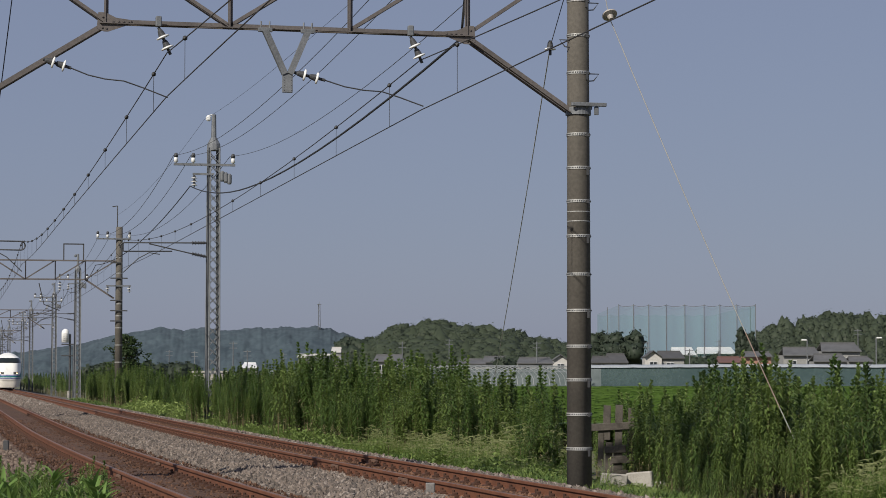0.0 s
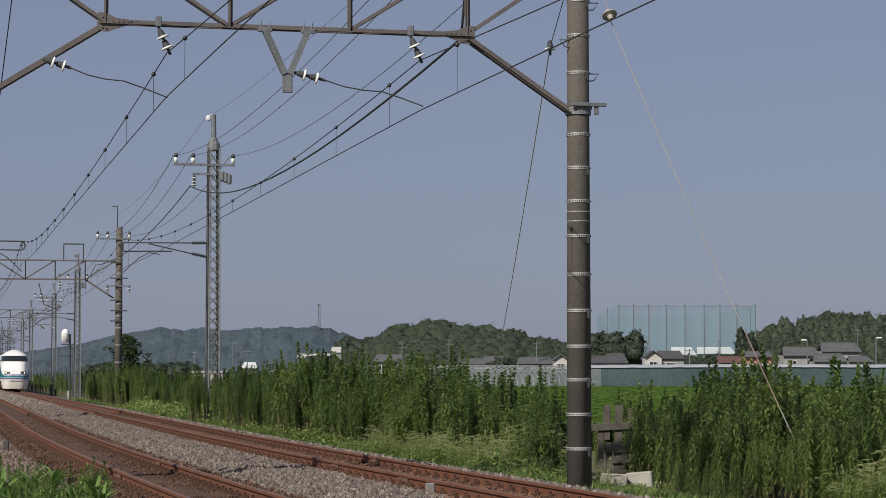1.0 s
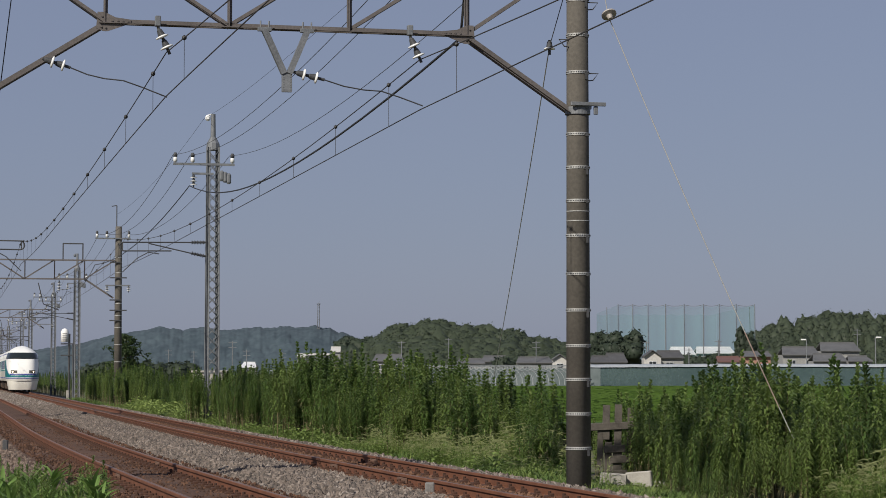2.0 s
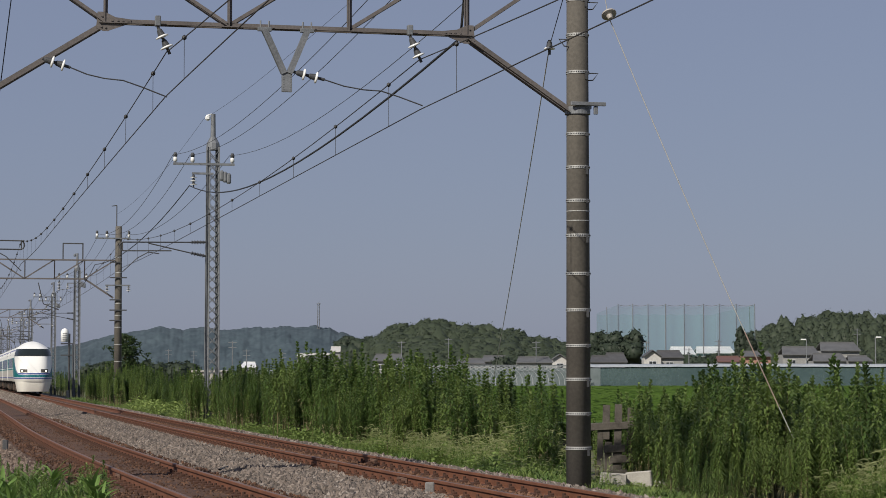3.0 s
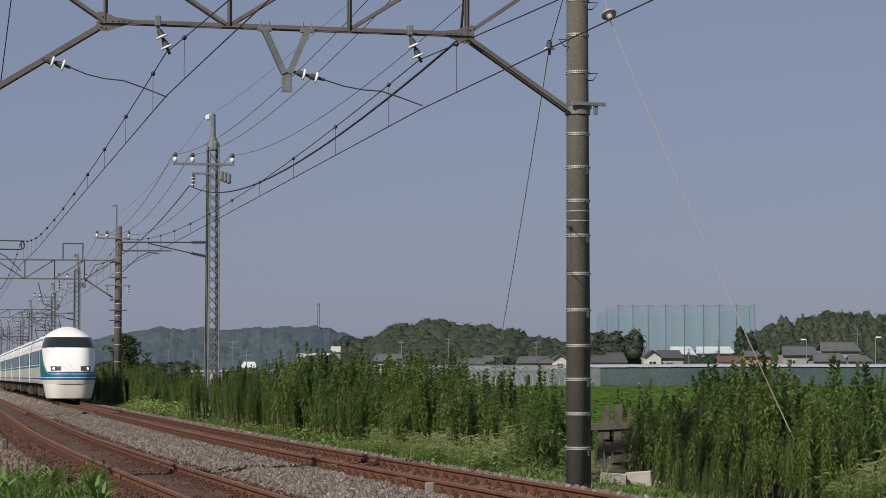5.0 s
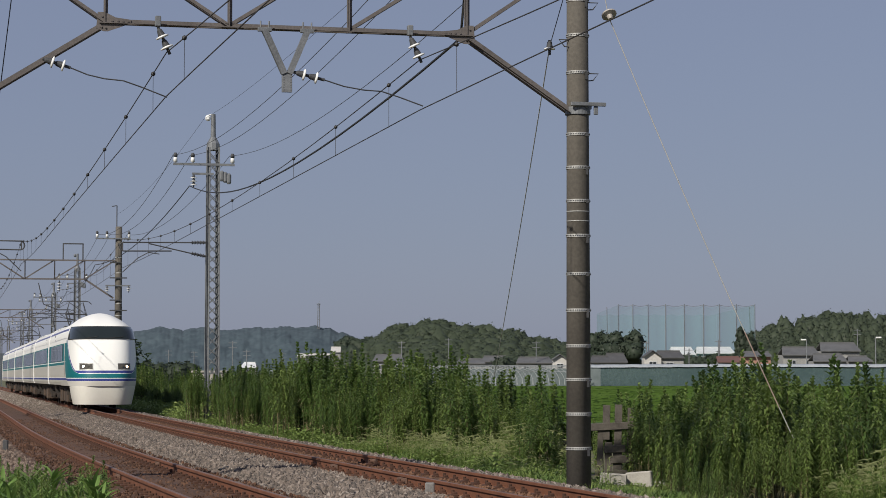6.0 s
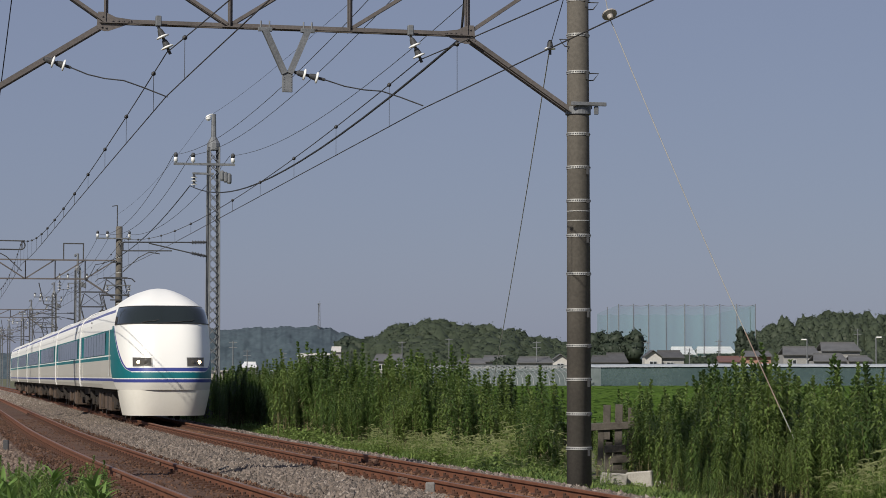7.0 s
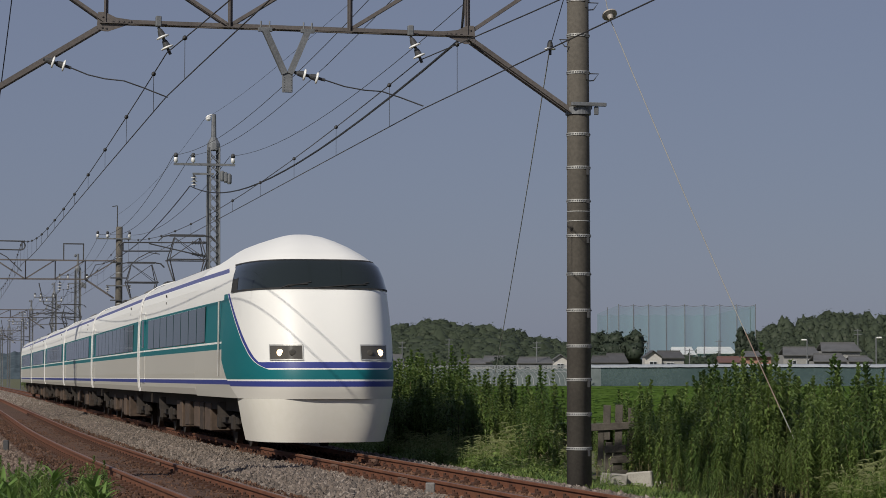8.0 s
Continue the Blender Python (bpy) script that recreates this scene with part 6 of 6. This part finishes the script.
def coach_shell(length, y0=0.0):
    prof = [(w, z) for z, w in SIDE] + [(w, z) for z, w in ROOF]
    ring = prof + [(-w, z) for w, z in reversed(prof)]
    bm = bmesh.new()
    a = [bm.verts.new((x, y0, z)) for x, z in ring]
    b = [bm.verts.new((x, length, z)) for x, z in ring]
    k, ns = len(ring), len(SIDE)
    for i in range(k):
        f = bm.faces.new((a[i], a[(i + 1) % k], b[(i + 1) % k], b[i]))
        f.material_index = 0 if (i < ns or i >= k - ns - 1) else 1
    bm.faces.new(a)
    bm.faces.new(b)
    return bm


def side_windows(car, y0, y1, count, rnd):
    pitch = (y1 - y0) / count
    bm = bmesh.new()
    box(bm, (0, 0, 0), (0.012, pitch - 0.09, 0.70), bevel=0.004)
    me = mesh_of(bm, COACHGLASS, name="window_pane")
    for s in (-1, 1):
        for i in range(count):
            w = part("window_pane", me, None, car)
            w.matrix_basis = pose(s * 1.437, y0 + pitch * (i + 0.5), 2.36, 0, s * -1.0, 0)


def underframe(car, y0, y1, rnd):
    bm = bmesh.new()
    box(bm, (0, (y0 + y1) / 2, 0.82), (2.2, y1 - y0, 0.28))
    box(bm, (0, (y0 + y1) / 2, 0.47), (1.1, y1 - y0 - 0.6, 0.5))
    part("underframe", bm, UNDER, car)
    for yc in (y0 + 3.0, y1 - 3.0):
        bm = bmesh.new()
        for s in (-1, 1):
            box(bm, (s * 0.98, yc, 0.5), (0.13, 2.9, 0.18), bevel=0.03)
            for e in (-1.05, 1.05):
                box(bm, (s * 1.0, yc + e, 0.46), (0.2, 0.34, 0.34), bevel=0.05)
                rod(bm, (s * 0.62, yc + e, 0.43), (s * 0.74, yc + e, 0.43), 0.43, seg=20)
            rod(bm, (s * 0.98, yc, 0.55), (s * 0.98, yc, 0.85), 0.26, seg=12)
        part("bogie", bm, UNDER, car, "dark bogie with its wheels")
    y = y0 + 5.2
    while y < y1 - 5.2:
        ln = rnd.uniform(0.35, 1.0)
        for s in (-1, 1):
            h = rnd.uniform(0.40, 0.60)
            bm = bmesh.new()
            box(bm, (s * rnd.uniform(0.78, 0.98), y + ln / 2, 0.80 - h / 2), (0.50, ln, h), bevel=0.02)
            part("equipment_box", bm, UNDERBOX, car)
        y += ln + rnd.uniform(0.1, 0.5)


def end_hoop(car, y, width=0.1, out=0.012):
    prof = [(w, z) for z, w in SIDE] + [(w, z) for z, w in ROOF]
    ring = prof + [(-w, z) for w, z in reversed(prof)]
    bm = bmesh.new()
    for (xa, za), (xb, zb) in zip(ring, ring[1:]):
        vs = []
        for yy in (y, y + width):
            for x, z in ((xa, za), (xb, zb)):
                k = out
                vs.append(bm.verts.new((x + math.copysign(k, x), yy, z + (k if z > 3.3 else 0))))
        bm.faces.new((vs[0], vs[1], vs[3], vs[2]))
    bmesh.ops.remove_doubles(bm, verts=bm.verts, dist=0.0005)
    r = bmesh.ops.solidify(bm, geom=bm.faces[:], thickness=0.02)
    part("end_trim", bm, TRIMWHITE, car, "white trim round the coach end")


def pantograph(car, y):
    z0, zk, zt = 3.84, 4.46, 5.12
    bm = bmesh.new()
    for s in (-1, 1):
        bar(bm, (s * 0.55, y - 0.55, z0), (s * 0.55, y + 0.55, z0), 0.05)
        bar(bm, (-0.55, y + s * 0.55, z0), (0.55, y + s * 0.55, z0), 0.05)
    base = part("pantograph", bm, DARKSTEEL, car, "raised dark steel pantograph")

    def piece(name, a, b, r):
        return part(name, rod(bmesh.new(), a, b, r), DARKSTEEL, base)

    for e in (-1, 1):
        knee, head = y + e * 0.42, y + e * 0.10
        piece("cross_tube", (-0.54, knee, zk), (0.54, knee, zk), 0.018)
        part("contact_strip", bar(bmesh.new(), (-0.46, y + e * 0.12, zt), (0.46, y + e * 0.12, zt), 0.05), DARKSTEEL, base)
        for s in (-1, 1):
            piece("foot", (s * 0.55, y + e * 0.5, 3.66), (s * 0.55, y + e * 0.5, z0), 0.05)
            piece("lower_arm", (s * 0.32, y + e * 0.12, z0), (s * 0.50, knee, zk), 0.018)
            piece("upper_arm", (s * 0.50, knee, zk), (s * 0.34, head, zt - 0.06), 0.015)
            piece("stay", (s * 0.50, knee, zk), (-s * 0.34, head, zt - 0.06), 0.009)
            bm = bmesh.new()
            tube(bm, [Vector((s * 0.46, y + e * 0.12, zt)), Vector((s * 0.64, y + e * 0.12, zt - 0.03)), Vector((s * 0.76, y + e * 0.12, zt - 0.15))], 0.014)
            part("horn", bm, DARKSTEEL, base)


def side_lamps(car, y):
    """Small dark indicator lamps under the roof line, and a door handle."""
    for s in (-1, 1):
        for dz in (0.0, 0.16):
            bm = bmesh.new()
            rod(bm, (s * 1.38, y, 3.02 + dz), (s * 1.405, y, 3.02 + dz), 0.03, seg=10)
            part("side_lamp", bm, RUBBER, car)
        bm = bmesh.new()
        box(bm, (s * 1.43, 1.1, 2.05), (0.03, 0.75, 1.75), bevel=0.012)
        d = part("door", bm, SIDEPAINT, car, "flush coach door in body colours")
        bm = bmesh.new()
        box(bm, (s * 1.447, 1.1, 2.40), (0.012, 0.42, 0.66), bevel=0.004)
        part("door_window", bm, COACHGLASS, d)


def build_lead_car():
    rnd = random.Random(4)
    car = empty("train_lead_car", None, "white and teal express train front car with rounded nose, headlamps lit", "train car", "coaches of the train")
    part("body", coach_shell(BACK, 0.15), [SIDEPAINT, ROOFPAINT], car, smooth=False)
    # nose shell: stacked plan outlines, joined to the coach section at its back
    zs = [0.95, 1.05, 1.16, 1.3, 1.45, 1.6, 1.8, 2.0, 2.25, 2.5, 2.7, 2.86, 3.0, 3.1, 3.2, 3.3, 3.37, 3.385, 3.41, 3.42, 3.5, 3.55, 3.61, 3.67, 3.73, 3.78, 3.83, 3.87, 3.9, 3.93, 3.955]
    bm = bmesh.new()
    aas = round_nose(1.0)
    rows = []
    top = ROOF[-1][0]
    lim = SIDE + ROOF
    for z in zs:
        pts = [nose_point(z, a) for a in aas]
        zb = z if z < 3.2 else 3.2 + (z - 3.2) * (top - 3.2) / (3.955 - 3.2)
        wb = half_width(zb, lim)
        p0, p1 = pts[0], pts[-1]
        front = spaced(0, 1, 6)
        left, right = [], []
        for f in front[:-1]:
            k = f * f * (3 - 2 * f)
            y = BACK + (p0.y - BACK) * f
            w, h = wb + (p1.x - wb) * k, zb + (p0.z - zb) * k
            left.append(Vector((-w, y, h)))
            right.append(Vector((w, y, h)))
        rows.append([bm.verts.new(p) for p in left + pts + right[::-1]])
    for r0, r1 in zip(rows, rows[1:]):
        for k in range(len(r0) - 1):
            bm.faces.new((r0[k], r0[k + 1], r1[k + 1], r1[k]))
    last = rows[-1]
    n = len(last)
    for k in range(n // 2):
        if n - 1 - k > k + 1:
            try:
                bm.faces.new((last[k], last[k + 1], last[n - 2 - k], last[n - 1 - k]))
            except ValueError:
                pass
    # side panels carry the coach's own paint, the nose its mask
    for f in bm.faces:
        c = f.calc_center_median()
        f.material_index = 1 if (c.y < 16.2 and c.z < 3.55) else 0
    part("nose", bm, [NOSEPAINT, SIDEPAINT], car, "rounded white nose with a teal and blue sweep", smooth=True)
    bm = bmesh.new()
    patch(bm, [2.885, 3.0, 3.1, 3.2, 3.3, 3.37, 3.385], round_nose(0.91), 0.012)
    part("windscreen", bm, SCREEN, car, "wide dark wraparound windscreen", smooth=True)
    bm = bmesh.new()
    for z in (2.862, 3.385):
        patch(bm, [z, z + 0.025], round_nose(0.91), 0.018)
    part("screen_gasket", bm, RUBBER, car, smooth=True)
    # driver's desk line and wipers
    for a0, a1 in ((0.03, -0.20), (0.24, 0.05)):
        bm = bmesh.new()
        tube(bm, [nose_point(2.875, a0, 0.02), nose_point(2.93, a0 * 0.6 + a1 * 0.4, 0.035), nose_point(2.95, a1, 0.03)], 0.012)
        tube(bm, [nose_point(2.90, a0 * 0.7 + a1 * 0.3, 0.03), nose_point(2.985, a1 * 1.15 - a0 * 0.1, 0.024)], 0.010)
        part("wiper", bm, RUBBER, car)
    # pillars inside the glass and a pale desk edge
    for s in (-1, 1):
        bm = bmesh.new()
        patch(bm, [2.87, 3.1, 3.375], [s * 0.80, s * 0.905], 0.016)
        part("screen_pillar", bm, RUBBER, car, "black pillar at the screen's side", smooth=True)
    for s in (-1, 1):
        a0, a1 = 0.10, 0.36
        bm = bmesh.new()
        patch(bm, [1.635, 1.87], spaced(s * a0, s * a1, 8), 0.010)
        lamp = part("headlight", bm, LAMPGLASS, car, "dark rectangular headlight recess", smooth=True)
        bm = bmesh.new()
        edge = spaced(s * (a0 - 0.006), s * (a1 + 0.006), 8)
        patch(bm, [1.615, 1.637], edge, 0.016)
        patch(bm, [1.868, 1.89], edge, 0.016)
        patch(bm, [1.615, 1.89], [edge[0], s * a0], 0.016)
        patch(bm, [1.615, 1.89], [s * a1, edge[-1]], 0.016)
        part("bezel", bm, BANDMETAL, lamp)
        for a, r in ((0.265, 0.058), (0.165, 0.058)):
            p = nose_point(1.745, s * a, 0.012)
            bm = bmesh.new()
            lathe(bm, p, (s * 0.1, 1, 0), [(0, r), (0.012, r), (0.02, r * 0.6)], 16)
            part("bulb", bm, HEADLAMP if a > 0.25 else LAMPGLASS, lamp)
    # skirt
    bm = bmesh.new()
    rows = []
    for z, w, tip in ((0.20, 1.18, 19.58), (0.5, 1.25, 19.70), (0.90, 1.325, 19.80), (0.95, 1.33, 19.81)):
        row = []
        for a in round_nose(1.0):
            th = (1 - abs(a)) * math.pi / 2
            row.append(bm.verts.new((w * math.cos(th) ** 0.56 * (1 if a > 0 else -1), 17.95 + (tip - 17.59) * math.sin(th) ** 0.62, z)))
        rows.append(row)
    for r0, r1 in zip(rows, rows[1:]):
        for k in range(len(rows[0]) - 1):
            bm.faces.new((r0[k], r0[k + 1], r1[k + 1], r1[k]))
    part("skirt", bm, SKIRTPAINT, car, "white lower skirt of the nose", smooth=True)
    bm = bmesh.new()
    box(bm, (0, 17.9, 0.75), (1.5, 2.2, 0.3))
    part("coupler_box", bm, UNDER, car)
    side_windows(car, 2.3, 14.0, 8, rnd)
    # cab door with grab rails
    for s in (-1, 1):
        bm = bmesh.new()
        rod(bm, (s * 1.465, 16.2, 1.35), (s * 1.455, 16.2, 2.75), 0.018)
        part("grab_rail", bm, BANDMETAL, car)
    underframe(car, 0.2, 17.4, rnd)
    end_hoop(car, 0.15)
    side_lamps(car, 6.2)
    # strip added to draw the thin dark line along the roof top
    bm = bmesh.new()
    box(bm, (0, 5.6, 3.81), (0.8, 10.4, 0.08), bevel=0.02)
    part("roof_strip", bm, ROOFGREY, car, "dark grey strip along the roof")
    return car


def build_coach(with_pantograph):
    rnd = random.Random(7 + with_pantograph)
    car = empty("train_coach", None, "white and beige train coach with teal window band", "train car", "coaches of the train")
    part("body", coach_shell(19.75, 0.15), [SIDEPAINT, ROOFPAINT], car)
    side_windows(car, 1.9, 17.9, 10, rnd)
    underframe(car, 0.2, 19.7, rnd)
    end_hoop(car, 0.15)
    end_hoop(car, 19.65)
    side_lamps(car, 16.5)
    bm = bmesh.new()
    box(bm, (0, 19.93, 2.2), (1.0, 0.36, 2.2))
    part("gangway", bm, RUBBER, car)
    for yc in (6.5, 13.0):
        bm = bmesh.new()
        box(bm, (0, yc, 3.75), (1.3, 2.6, 0.14), bevel=0.05)
        part("air_conditioner", bm, ROOFGREY, car, "dark grey roof unit")
    # added dark strip, the coach roof's dark upper outline
    bm = bmesh.new()
    box(bm, (0, 9.9, 3.81), (0.8, 19.0, 0.08), bevel=0.02)
    part("roof_strip", bm, ROOFGREY, car, "dark grey strip along the roof")
    if with_pantograph:
        pantograph(car, 17.6)
        pantograph(car, 2.6)
    return car


# distance of the lead car's rear end along the line: seconds, plan y
RUN = [(0.0, 267.8), (1.5, 229.4), (3.0, 191.2), (4.5, 152.3), (6.0, 112.8), (6.5, 99.35), (7.0, 85.8), (7.5, 72.4), (8.0, 59.1)]


def line_at(s):
    """Plan y of a point s metres further along the line than where it straightens."""
    if s >= 0:
        return 63.95 + s / math.hypot(1, 0.21477)
    y = 63.95
    left = -s
    while left > 0:
        st = min(0.1, left)
        y -= st / math.hypot(1, bend(y))
        left -= st
    return y


def arc(y):
    if y >= 63.95:
        return (y - 63.95) * math.hypot(1, 0.21477)
    s, k = 0.0, 63.95
    while k > y:
        st = min(0.1, k - y)
        s -= st * math.hypot(1, bend(k))
        k -= st
    return s


def car_pose(y_rear, length):
    s = arc(y_rear)
    a, b = along(line_at(s - 3.0), 0), along(line_at(s - length + 3.2), 0)
    d = (b - a).normalized()
    o = a - d * 3.0
    return Matrix.Translation(o) @ pose(0, 0, 0, 0, 0, math.degrees(math.atan2(-d.x, d.y)))


CARS = [build_lead_car()]
COACH_A, COACH_B = build_coach(1), build_coach(0)
CARS.append(COACH_A)
for n in range(4):
    CARS.append(COACH_B if n == 0 else copy_thing(COACH_A if n == 2 else COACH_B, Matrix()))


def motions():
    for n, car in enumerate(CARS):
        rows = []
        for t, y in RUN:
            yr = line_at(arc(y) + 20.0 * n)
            rows.append((t, car_pose(yr, 20.0)))
        walk(car, rows)


motions()
